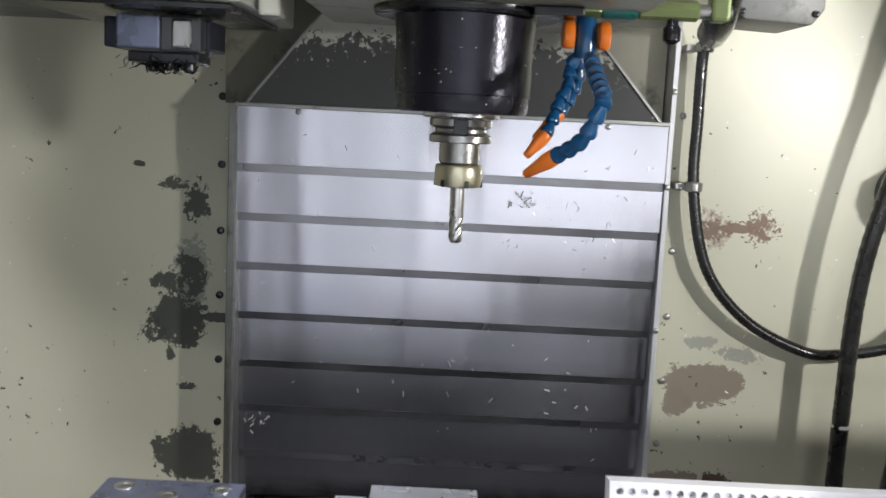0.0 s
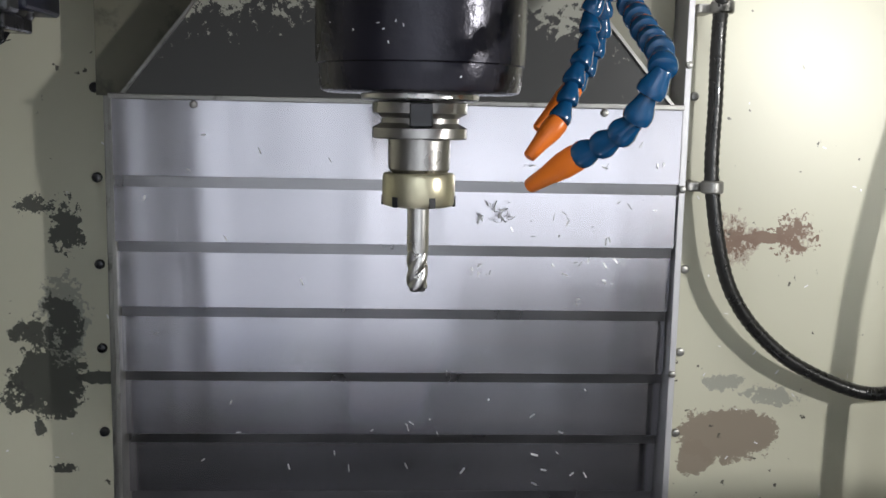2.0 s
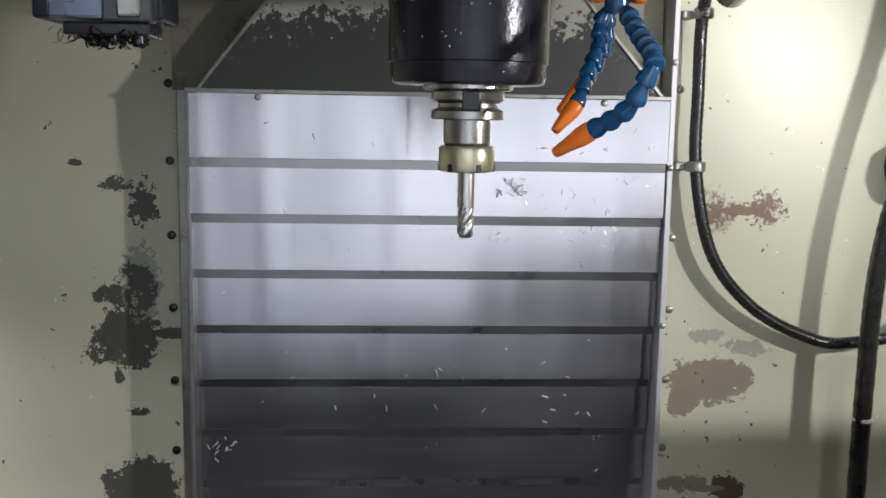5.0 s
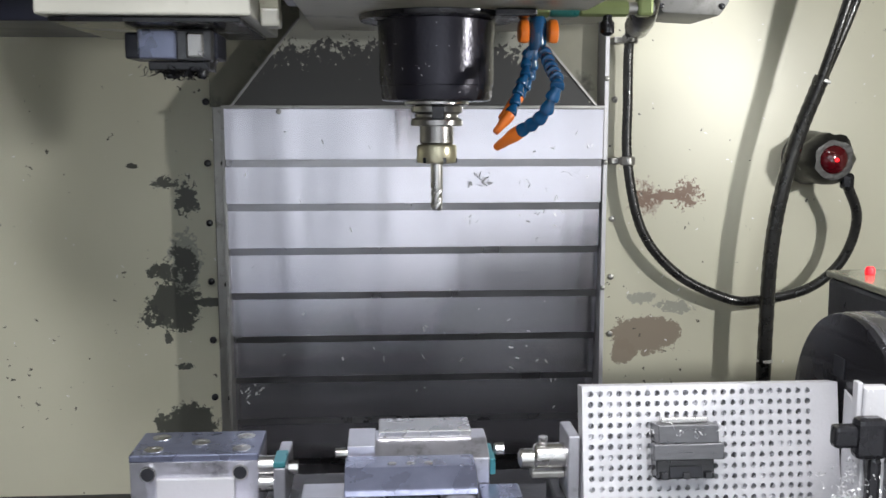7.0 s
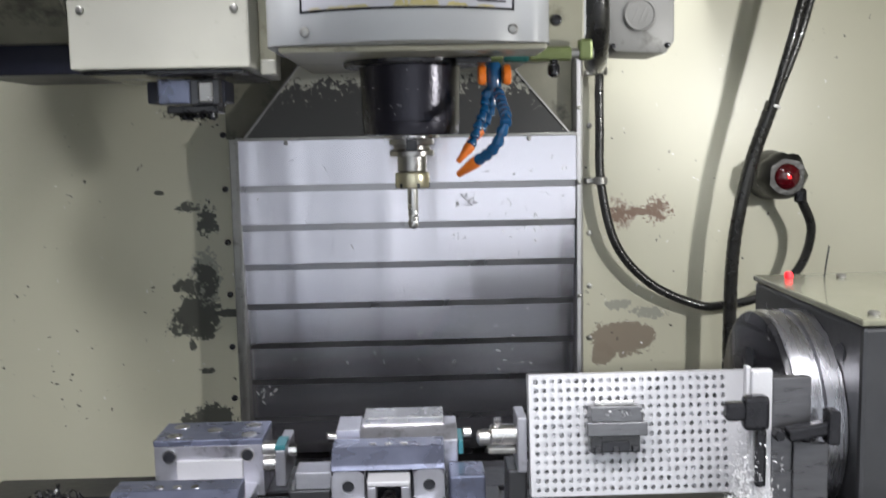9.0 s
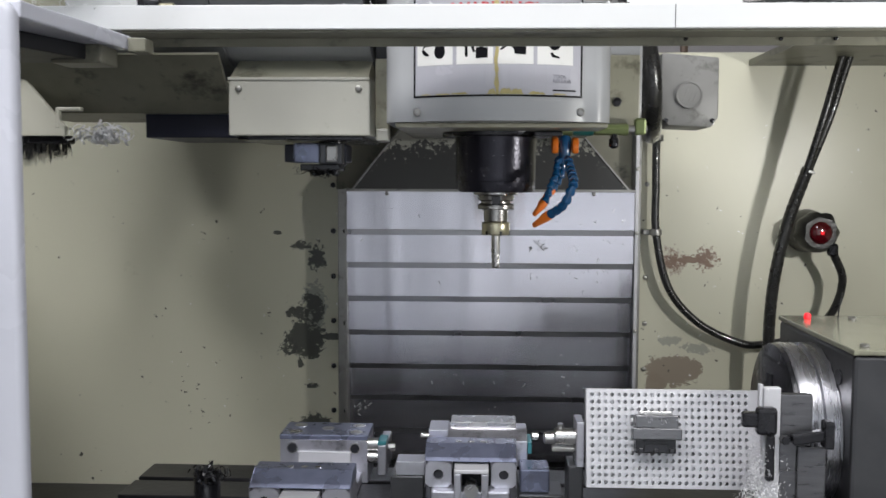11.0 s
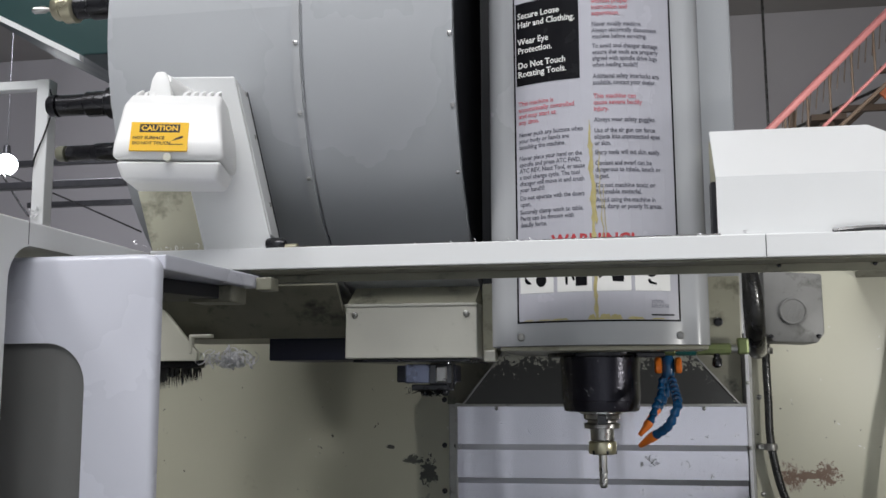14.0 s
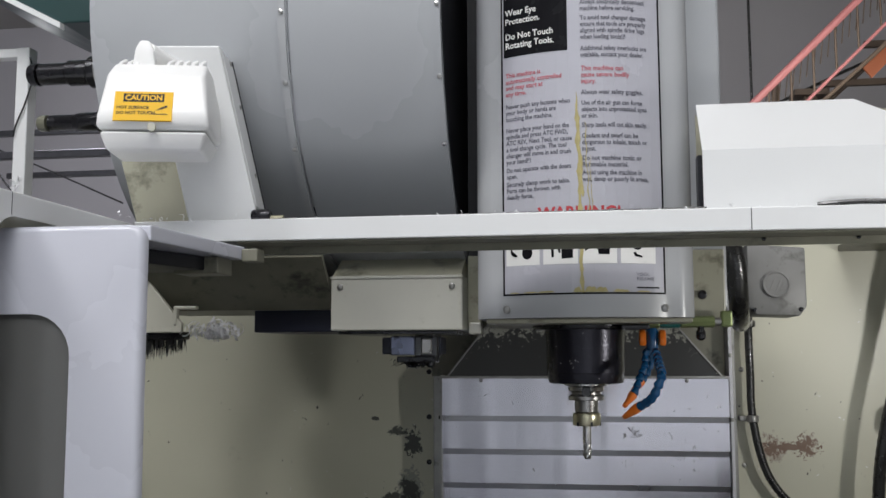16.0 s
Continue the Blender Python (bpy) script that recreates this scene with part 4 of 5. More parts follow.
bm = prism([(0.640, 1.945), (0.636, 1.965), (0.655, 2.035), (0.69, 2.060), (0.735, 2.055), (0.765, 2.00), (0.765, 1.945)], -0.668, -0.500, "x")
for v in bm.verts:
    if v.co.z > 2.0:
        v.co.x = -0.584 + (v.co.x + 0.584) * 0.86
bmesh.ops.bevel(bm, geom=list(bm.edges), offset=0.008, segments=3, affect="EDGES", profile=0.5)
part("shell", bm, mat_lampshell, light, smooth=True)
bm = prism([(0.642, 1.942), (0.655, 1.914), (0.745, 1.914), (0.763, 1.942)], -0.664, -0.504, "x")
for v in bm.verts:
    if v.co.z < 1.92:
        v.co.x = -0.584 + (v.co.x + 0.584) * 0.88
bmesh.ops.bevel(bm, geom=list(bm.edges), offset=0.006, segments=3, affect="EDGES", profile=0.5)
part("lower_shell", bm, mat_lampshell, light, smooth=True)
for k in range(8):
    x = -0.648 + 0.0125 * k if k < 3 else -0.575 + 0.0125 * (k - 3)
    part("cooling_rib", prism([(0.652, 2.025), (0.690, 2.062), (0.72, 2.075), (0.72, 2.05)], x, x + 0.006, "x", 0.0015), mat_lampshell, light)
bm = prism([(-0.632, 2.035), (-0.590, 2.035), (-0.597, 2.085), (-0.604, 2.098), (-0.618, 2.098), (-0.625, 2.085)], 0.690, 0.712, "y", 0.004)
part("pivot_lug", bm, mat_lampshell, light, smooth=True)
part("pivot_bolt", tube([(-0.606, 0.700, 2.083), (-0.578, 0.742, 2.072), (-0.566, 0.76, 2.070)], 0.013, steps=1), mat_lampshell, light, smooth=True)
part("latch_screw", lathe([(0.006, 0.632), (0.006, 0.639)], (-0.584, 0, 1.946), "y", 12), mat_cream, light)
label_tilt = Matrix.Translation((-0.598, 0.6397, 1.980)) @ Matrix.Rotation(radians(-15), 4, "X")


def on_label(bm, mat, name, parent):
    bm.transform(label_tilt)
    return part(name, bm, mat, parent)


plate = on_label(box(-0.043, 0.043, -0.0006, 0.003, -0.0250, 0.0235), mat_yellow, "caution_label", light)
on_label(box(-0.030, 0.030, -0.0010, 0, 0.0060, 0.0200, 0.0003), mat_ink, "label_band", plate)
bm = lettering("CAUTION", 0.0122, 0.0004, spacing=1.08, align="CENTER")
bmesh.ops.translate(bm, verts=bm.verts, vec=(0, -0.0014, 0.0088))
on_label(bm, mat_yellow, "label_heading", plate)
bm = lettering("HOT SURFACE\nDO NOT TOUCH", 0.0072, 0.0002, spacing=1.25)
bmesh.ops.translate(bm, verts=bm.verts, vec=(-0.039, -0.0010, -0.0060))
on_label(bm, mat_ink, "label_text", plate)
on_label(prism([(0.019, -0.0085), (0.026, -0.0035), (0.0345, 0.0005), (0.036, -0.0025), (0.029, -0.0055), (0.0225, -0.0075)], -0.0010, 0, "y"), mat_ink, "label_mark", plate)
on_label(box(0.014, 0.036, -0.0010, 0, -0.0150, -0.0138), mat_ink, "fine_print", plate)
turn = Matrix.Translation((-0.595, 0.70, 0)) @ Matrix.Rotation(radians(13), 4, "Z") @ Matrix.Translation((0.584, -0.70, 0))
for ob in light.children_recursive:
    ob.data.transform(turn)

# clutter lying along the beam
lead = thing("beam_cable", "thin black cable lying along the beam", "cable")
part("cable", tube([(-0.46, 0.835, 1.830), (-0.40, 0.82, 1.828), (-0.25, 0.83, 1.827), (-0.05, 0.82, 1.828), (0.10, 0.815, 1.828), (0.24, 0.80, 1.827)], 0.0035, segs=8), mat_rubber, lead, smooth=True)
part("plug", lathe([(0.010, -0.492), (0.012, -0.488), (0.012, -0.466), (0.008, -0.46)], (0, 0.835, 1.837), "x", 14), mat_black, lead, smooth=True)
part("ferrule", lathe([(0.006, -0.459), (0.006, -0.438)], (0, 0.833, 1.832), "x", 12), mat_brass, lead, smooth=True)
lead2 = thing("beam_cable", "thin black cable lying beside the white cover", "cable")
part("cable", tube([(0.40, 0.795, 1.828), (0.46, 0.79, 1.831), (0.56, 0.795, 1.829), (0.75, 0.79, 1.829)], 0.004, segs=8), mat_rubber, lead2, smooth=True)
tagged(part("swarf_crumbs", swarf(60, (0.1, 0.80, 1.825), (0.30, 0.012, 0.002), random.Random(4), 0.004), mat_chip), "aluminium crumbs along the beam top", "swarf", kind="stuff")

# white folded cover on the beam
cap = thing("cable_cover", "white folded sheet metal cover standing on the beam", "cover")
part("face", prism([(0.236, 1.827), (0.62, 1.827), (0.62, 1.917), (0.236, 1.917)], 0.798, 0.802), mat_white, cap)
bm = bmesh.new()
front = [bm.verts.new(p) for p in ((0.236, 0.798, 1.9165), (0.62, 0.798, 1.9165), (0.50, 0.95, 2.026), (0.246, 0.95, 2.026))]
back = [bm.verts.new(v.co + Vector((0, 0.003, -0.003))) for v in front]
bm.faces.new(front)
bm.faces.new(back[::-1])
for k in range(4):
    bm.faces.new((front[k - 1], back[k - 1], back[k], front[k]))
part("sloped_top", bm, mat_white, cap)
# Rear sheet and inner frame are drawn darker than the white face.
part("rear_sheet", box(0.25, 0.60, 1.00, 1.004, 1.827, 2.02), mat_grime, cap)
part("inner_frame", box(0.240, 0.262, 0.90, 0.93, 1.827, 1.93, 0.002), mat_gap, cap)

# ---- door and front panel on the open side ----
door = thing("sliding_door", "lilac white sliding door pushed open, with a smoked window", "door")


def rounded(x0, x1, z0, z1, r, corners="tr tl br bl", n=7):
    pts = []
    for name, cx, cz, a0 in (("br", x1 - r, z0 + r, -90), ("tr", x1 - r, z1 - r, 0), ("tl", x0 + r, z1 - r, 90), ("bl", x0 + r, z0 + r, 180)):
        if name in corners:
            pts += [(cx + r * math.cos(radians(a0 + 90 * k / n)), cz + r * math.sin(radians(a0 + 90 * k / n))) for k in range(n + 1)]
        else:
            pts.append({"br": (x1, z0), "tr": (x1, z1), "tl": (x0, z1), "bl": (x0, z0)}[name])
    return pts


def framed(outer, inner, y0, y1):
    """A sheet with a hole: outer and inner outlines with as many points each."""
    bm = bmesh.new()
    rings = [[bm.verts.new((x, y, z)) for x, z in pts] for pts, y in ((outer, y0), (inner, y0), (inner, y1), (outer, y1))]
    for a, b in zip(rings, rings[1:] + rings[:1]):
        for k in range(len(a)):
            bm.faces.new((a[k - 1], a[k], b[k], b[k - 1]))
    return bm


bm = framed(rounded(-1.10, -0.500, 0.96, 1.776, 0.022), rounded(-1.02, -0.596, 1.06, 1.662, 0.055), 0.455, 0.470)
rim = [e for e in bm.edges if all(abs(v.co.y - 0.455) < 1e-5 and (v.co.x > -0.55 or v.co.z > 1.70) for v in e.verts)]
bmesh.ops.bevel(bm, geom=rim, offset=0.009, segments=4, affect="EDGES", profile=0.5)
part("door_frame", bm, mat_door, door, smooth=True)
part("window", box(-1.03, -0.590, 0.4605, 0.4655, 1.05, 1.668), mat_glass, door, "smoked polycarbonate window")
part("top_rail", prism([(-0.60, 0.471), (-0.498, 0.471), (-0.474, 0.752), (-0.60, 0.752)], 1.756, 1.776, "z", 0.002), mat_door, door)
part("rail_block", prism([(-0.66, 0.50), (-0.56, 0.50), (-0.50, 0.72), (-0.66, 0.72)], 1.735, 1.7555, "z", 0.002), mat_gap, door)
part("roller_block", box(-0.560, -0.490, 0.68, 0.74, 1.730, 1.7555, 0.002), mat_under, door)
part("roller_block", box(-0.4735, -0.448, 0.735, 0.770, 1.752, 1.772, 0.002), mat_under, door)

panel = thing("front_panel", "white painted enclosure side sheet with a rounded inner corner", "panel")
arc = [(0.397 + 0.05 - 0.05 * math.cos(radians(90 * k / 10)), 1.738 + 0.05 * math.sin(radians(90 * k / 10))) for k in range(11)]
part("side_sheet", prism([(-0.05, 0.0), (0.392, 0.0), *arc, (0.774, 1.788), (0.774, 1.820), (-0.05, 1.820)], -0.690, -0.672, "x", 0.002), mat_white, panel)
part("front_sheet", box(-1.45, -0.6905, -0.05, -0.03, 0.0, 1.820, 0.002), mat_white, panel)
part("seam", box(-0.6725, -0.6716, 0.4362, 0.4372, 1.789, 1.819), mat_gap, panel)
# Dark strip added to show the shaded gap between sheet and door.
part("seal", box(-0.720, -0.6905, 0.40, 0.415, 0.96, 1.80), mat_gap, panel, "dark strip standing in for the shaded gap by the door")
part("top_cover", box(-1.45, -0.6905, -0.029, 0.86, 1.806, 1.8195, 0.002), mat_white, panel)
part("rear_shelf", box(-0.6715, -0.5005, 0.7835, 0.86, 1.800, 1.8195, 0.002), mat_white, panel)
tagged(part("swarf_crumbs", swarf(50, (-0.60, 0.78, 1.820), (0.07, 0.04, 0.003), random.Random(14), 0.005), mat_chip), "aluminium crumbs on the enclosure roof", "swarf", kind="stuff")

# ---- cables on the right wall ----
loop = thing("wall_cable", "black ribbed cable clipped to the wall in a loop", "cable", "wall cables")
part("cable", tube([(0.436, 1.60, 1.80), (0.436, 1.66, 1.72), (0.437, 1.69, 1.66), (0.438, 1.692, 1.56), (0.441, 1.692, 1.445), (0.472, 1.69, 1.318), (0.543, 1.69, 1.235), (0.639, 1.688, 1.188), (0.70, 1.68, 1.186), (0.785, 1.66, 1.211), (0.843, 1.65, 1.266), (0.862, 1.64, 1.345), (0.834, 1.63, 1.412)], 0.0090, segs=14, steps=22, wave=lambda k: 1 + 0.10 * (k % 2)), mat_rubber, loop, smooth=True)
for z in (1.451, 1.674):
    part("clip", lathe([(0.0125, z - 0.008), (0.0145, z - 0.006), (0.0145, z + 0.006), (0.0125, z + 0.008)], (0.4395, 1.69, 0), segs=18), mat_frame, loop, "oily steel clip", smooth=True)
    part("clip_tab", box(0.412, 0.432, 1.70, 1.734, z - 0.007, z + 0.005, 0.002), mat_frame, loop)
trunk = thing("hanging_cable", "two black cables bound with white ties hanging before the wall", "cable", "wall cables")
for dx, dy in ((0.0, 0.0), (0.014, 0.008)):
    s = 1.0 if dx else 0.0
    part("cable", tube([(0.836 + s * 0.02, 1.560 + dy, 1.917), (0.805 + s * 0.018, 1.565 + dy, 1.802), (0.785 + s * 0.016, 1.570 + dy, 1.718), (0.754 + s * 0.006, 1.590 + dy, 1.589), (0.719 + s * 0.006, 1.610 + dy, 1.469), (0.693 + s * 0.006, 1.620 + dy, 1.314), (0.687 + s * 0.005, 1.620 + dy, 1.123), (0.689 + s * 0.004, 1.620 + dy, 0.769)], 0.0088, segs=14, steps=12, wave=lambda k: 1 + 0.04 * (k % 2)), mat_rubber, trunk, smooth=True)
part("sleeve", tube([(0.7606, 1.594, 1.603), (0.7226, 1.614, 1.469), (0.6974, 1.624, 1.314), (0.6912, 1.624, 1.123), (0.6922, 1.624, 0.790)], 0.0132, segs=16, steps=16, wave=lambda k: 1 + 0.06 * (k % 2)), mat_rubber, trunk, smooth=True)
for x, y, z in ((0.7616, 1.594, 1.595), (0.6917, 1.624, 1.082)):
    tie = lathe([(0.0133, -0.003), (0.0146, -0.002), (0.0146, 0.002), (0.0133, 0.003)], segs=18)
    tie.transform(Matrix.Translation((x, y, z)) @ Matrix.Rotation(radians(14 if z > 1.3 else 0), 4, "Y"))
    part("cable_tie", tie, mat_white_vinyl, trunk, "white cable tie", smooth=True)

beacon = thing("signal_lamp", "black wall lamp with a lit red lens", "lamp")
part("wall_base", lathe([(0.050, -1.734), (0.052, -1.72), (0.047, -1.68), (0.044, -1.66)], segs=30, axis="y"), mat_shroud, beacon, smooth=True)
shroud = lathe([(0.043, -1.662), (0.048, -1.655), (0.046, -1.63), (0.037, -1.618)], segs=30, axis="y")
for v in shroud.verts:
    if v.co.z > -0.02:
        v.co += 0.16 * noise.noise((v.co.x * 60, v.co.y * 40, v.co.z * 60)) * Vector((v.co.x, 0, v.co.z)) + Vector((0, 0.010 * max(0, noise.noise((v.co.x * 35, 5, v.co.z * 35))), 0))
part("bezel", shroud, mat_shroud, beacon, "ragged black rubber shroud", smooth=True)
part("retaining_ring", lathe([(0.040, -1.664), (0.044, -1.655), (0.043, -1.63), (0.036, -1.622)], segs=30, axis="y"), mat_shroud, beacon, smooth=True)
part("lens", lathe([(0.030, -1.640), (0.029, -1.622), (0.022, -1.612), (0.009, -1.607)], segs=28, axis="y"), mat_lens, beacon, "red glass lens", smooth=True)
part("diode", lathe([(0.0045, -1.609), (0.004, -1.605), (0.0015, -1.6035)], segs=14, axis="y"), mat_glow_red, beacon, "lit red diode", smooth=True)
for ob in beacon.children:
    ob.data.transform(Matrix.Translation((0.802, 0, 1.455)) @ Matrix.Diagonal((1, -1, 1, 1)))
    ob.data.flip_normals()
part("gland", lathe([(0.010, 1.402), (0.013, 1.405), (0.013, 1.425), (0.009, 1.43)], (0.834, 1.63, 0), segs=8), mat_black, beacon)

# ---- table, rotary axis and fixture ----
table = thing("machine_table", "dark oily slotted machine table", "machine table")
for k in range(5):
    y0 = 0.72 + 0.105 * k
    part("table_rib", box(-0.62, 1.15, y0, y0 + 0.087, 0.975, 1.010, 0.002), mat_table, table)
part("table_body", box(-0.62, 1.15, 0.72, 1.227, 0.90, 0.9745), mat_table, table)
saddle = thing("saddle_cover", "dark oily saddle cover behind the table", "cover")
for k in range(3):
    y0, z0 = 1.228 + 0.125 * k, 0.865 + 0.006 * k
    part("cover_sheet", prism([(y0, z0), (y0 + 0.13, z0 + 0.010), (y0 + 0.13, 0.80), (y0, 0.80)], -0.40 + 0.004 * k, 0.70 - 0.004 * k, "x"), mat_table, saddle)
part("wiper", box(-0.40, 0.70, 1.604, 1.62, 0.80, 0.885, 0.003), mat_rubber, saddle)

rotary = thing("rotary_table", "dark grey rotary axis with a bright steel faceplate", "rotary table")
part("housing", box(0.566, 1.10, 0.775, 1.13, 1.0105, 1.322, 0.006), mat_iron, rotary)
part("top_plate", box(0.564, 1.10, 0.772, 1.132, 1.3225, 1.331, 0.002), mat_deck, rotary, "oily olive grey top plate")
RY, RZ = 0.935, 1.180
part("faceplate", lathe([(0.115, 0.506), (0.130, 0.5065), (0.1315, 0.508), (0.133, 0.512), (0.133, 0.530), (0.128, 0.532), (0.128, 0.540), (0.133, 0.542), (0.133, 0.565)], (0, RY, RZ), "x", 72), mat_rim, rotary, smooth=True)
part("face_disc", lathe([(0.127, 0.4975), (0.1305, 0.4985), (0.1315, 0.501), (0.1315, 0.5055)], (0, RY, RZ), "x", 72), mat_black, rotary, "black oxide face ring", smooth=True)
for a in (20, 80, 140, 200, 260, 320):
    b = radians(a)
    part("t_slot", box(0.4955, 0.4974, RY + 0.07 * math.cos(b) - 0.012, RY + 0.07 * math.cos(b) + 0.012, RZ + 0.07 * math.sin(b) - 0.012, RZ + 0.07 * math.sin(b) + 0.012, 0.0005), mat_gap, rotary)
part("side_bolt", lathe([(0.012, 0.5635), (0.012, 0.5655)], (0, 0.83, 1.28), "x", 16), mat_gap, rotary)
part("indicator", lathe([(0.006, 1.3315), (0.006, 1.338), (0.004, 1.341)], (0.602, 1.09, 0), segs=14), mat_glow_red, rotary, "small lit red indicator", smooth=True)
part("wire_stub", tube([(0.655, 1.09, 1.3312), (0.657, 1.09, 1.35), (0.662, 1.092, 1.378)], 0.0012, 6, 4), mat_rubber, rotary)
for k, x in enumerate((0.59, 0.68, 0.78, 0.90)):
    screw_top = lathe([(0.007, 1.3315), (0.007, 1.3345), (0.004, 1.336)], (x, 0.80 + 0.29 * (k % 2), 0), segs=12)
    part("cover_screw", screw_top, mat_frame, rotary, smooth=True)

fixture = thing("fixture_plate", "bead blasted aluminium fixture plate with rows of tapped holes", "fixture plate")
PX0, PX1, PH, COLS, ROWS_P = 0.200, 0.492, 0.158, 24, 13
tilt = math.atan2(0.028, 0.155)


def plate_at(x, h, d=0.0):
    """A place on the tilted plate: h up from its lower edge, d out of its face."""
    return Vector((x, 0.912 + h * math.sin(tilt) - d * math.cos(tilt), 1.078 + h * math.cos(tilt) + d * math.sin(tilt)))


bm = bmesh.new()
fill = random.Random(31)
cell_x, cell_h = (0.462 - 0.204) / COLS, (PH - 0.006) / ROWS_P
for i in range(COLS):
    for j in range(ROWS_P):
        cx, ch = 0.204 + cell_x * (i + 0.5), 0.003 + cell_h * (j + 0.5)
        depth = fill.choice((0.012, 0.012, 0.010, 0.008, 0.0055))
        ring = [(1, 0), (1, 1), (0, 1), (-1, 1), (-1, 0), (-1, -1), (0, -1), (1, -1)]
        out = [bm.verts.new(plate_at(cx + a * cell_x / 2, ch + b * cell_h / 2)) for a, b in ring]
        hole = [bm.verts.new(plate_at(cx + 0.0034 * math.cos(k * math.pi / 4), ch + 0.0034 * math.sin(k * math.pi / 4))) for k in range(8)]
        deep = [bm.verts.new(plate_at(cx + 0.0034 * math.cos(k * math.pi / 4), ch + 0.0034 * math.sin(k * math.pi / 4), -depth)) for k in range(8)]
        for k in range(8):
            bm.faces.new((out[k - 1], out[k], hole[k], hole[k - 1]))
            bm.faces.new((hole[k - 1], hole[k], deep[k], deep[k - 1]))
        bm.faces.new(deep)
bmesh.ops.remove_doubles(bm, verts=bm.verts, dist=0.00005)
part("perforated_face", bm, mat_alu, fixture)


def slab(x0, x1, h0, h1, d0, d1, bevel=0.0):
    bm = box(x0, x1, d0, d1, h0, h1, bevel)
    for v in bm.verts:
        v.co = plate_at(v.co.x, v.co.z, v.co.y)
    return bm


part("plate_rim", slab(PX0, 0.2039, 0, PH, -0.024, 0.0), mat_alu, fixture)
part("plate_rim", slab(0.4621, PX1, 0, PH, -0.024, 0.0), mat_alu, fixture)
part("plate_rim", slab(0.204, 0.462, PH - 0.0029, PH, -0.024, 0.0), mat_alu, fixture)
part("plate_rim", slab(0.204, 0.462, 0, 0.0029, -0.024, 0.0), mat_alu, fixture)
part("plate_back", slab(0.204, 0.462, 0.003, PH - 0.003, -0.024, -0.0125), mat_alu, fixture)
part("end_bracket", box(0.442, 0.467, 0.785, 0.797, 1.025, 1.272, 0.002), mat_alu, fixture, "aluminium end bracket")
part("bracket_step", box(0.436, 0.4415, 0.787, 0.797, 1.235, 1.276, 0.001), mat_alu, fixture)
part("bracket_web", prism([(0.455, 0.7975), (0.466, 0.7975), (0.4965, 0.928), (0.4945, 0.928)], 1.08, 1.228, "z"), mat_alu, fixture)
part("adapter_plate", box(0.4675, 0.514, 0.788, 0.8015, 1.025, 1.262, 0.002), mat_work, fixture, "dark adapter plate")
part("adapter_step", box(0.492, 0.534, 0.782, 0.7875, 1.025, 1.185, 0.002), mat_work, fixture)
clamp = thing("strap_clamp", "black strap clamp holding the fixture plate", "clamp", "strap clamps")
part("strap", box(0.408, 0.452, 0.768, 0.784, 1.216, 1.238, 0.004), mat_black, clamp)
part("bolt_head", box(0.428, 0.458, 0.764, 0.784, 1.205, 1.246, 0.006), mat_black, clamp)
part("strap_tail", box(0.444, 0.457, 0.770, 0.784, 1.135, 1.206, 0.005), mat_black, clamp)
clamp2 = thing("strap_clamp", "black strap clamp bolted to the faceplate", "clamp", "strap clamps")
strap = box(-0.026, 0.026, 0.763, 0.7805, -0.008, 0.008, 0.003)
strap.transform(Matrix.Translation((0.505, 0, 1.203)) @ Matrix.Rotation(radians(-9), 4, "Y"))
part("strap", strap, mat_black, clamp2)
part("bolt_head", box(0.523, 0.537, 0.758, 0.7815, 1.188, 1.228, 0.003), mat_black, clamp2)
part("nut", lathe([(0.006, 0.770), (0.007, 0.772), (0.007, 0.7845)], (0.472, 0, 1.197), "y", 6), mat_black, clamp2)
block = thing("workpiece", "dark stepped steel workpiece clamped on the fixture plate", "workpiece")
part("upper_step", slab(0.276, 0.342, 0.098, 0.118, 0.0005, 0.034, 0.001), mat_work, block)
part("lower_body", slab(0.276, 0.340, 0.058, 0.0975, 0.0005, 0.022, 0.001), mat_black, block, "black lower body")
part("front_bar", slab(0.270, 0.348, 0.080, 0.098, 0.0225, 0.034, 0.0015), mat_work, block, "machined steel front bar")
part("notch", slab(0.290, 0.326, 0.060, 0.072, 0.0222, 0.024, 0.0005), mat_gap, block)
for x in (0.284, 0.308, 0.333):
    part("hold_down", slab(x - 0.004, x + 0.004, 0.0585, 0.066, 0.0222, 0.027, 0.001), mat_black, block)
part("clip_bar", slab(0.283, 0.335, 0.1185, 0.124, 0.006, 0.020, 0.001), mat_bright, block)
rs = random.Random(11)
tagged(part("swarf_heap", swarf(1100, (0.440, 0.786, 1.085), (0.013, 0.011, 0.050), rs, 0.0032), mat_chip), "white aluminium swarf heaped on the fixture plate", "swarf", kind="stuff")
tagged(part("swarf_crumbs", swarf(50, (0.308, 0.905, 1.190), (0.022, 0.008, 0.004), rs, 0.004), mat_chip), "aluminium crumbs on the workpiece", "swarf", kind="stuff")

tail = thing("tail_clamp", "small steel toggle clamp beside the fixture plate", "clamp")
part("side_plate", box(0.184, 0.197, 0.93, 0.985, 1.105, 1.180, 0.002), mat_vise, tail)
part("barrel", lathe([(0.012, 0.150), (0.014, 0.152), (0.014, 0.184)], (0, 0.955, 1.150), "x", 20), mat_bright, tail, smooth=True)
part("bar", box(0.146, 0.184, 0.945, 0.965, 1.126, 1.134, 0.002), mat_frame, tail)
part("knob", lathe([(0.006, 0.132), (0.011, 0.135), (0.011, 0.149)], (0, 0.955, 1.147), "x", 12), mat_bright, tail, smooth=True)
part("post", box(0.172, 0.198, 0.94, 1.0, 1.0105, 1.105, 0.003), mat_iron, tail)
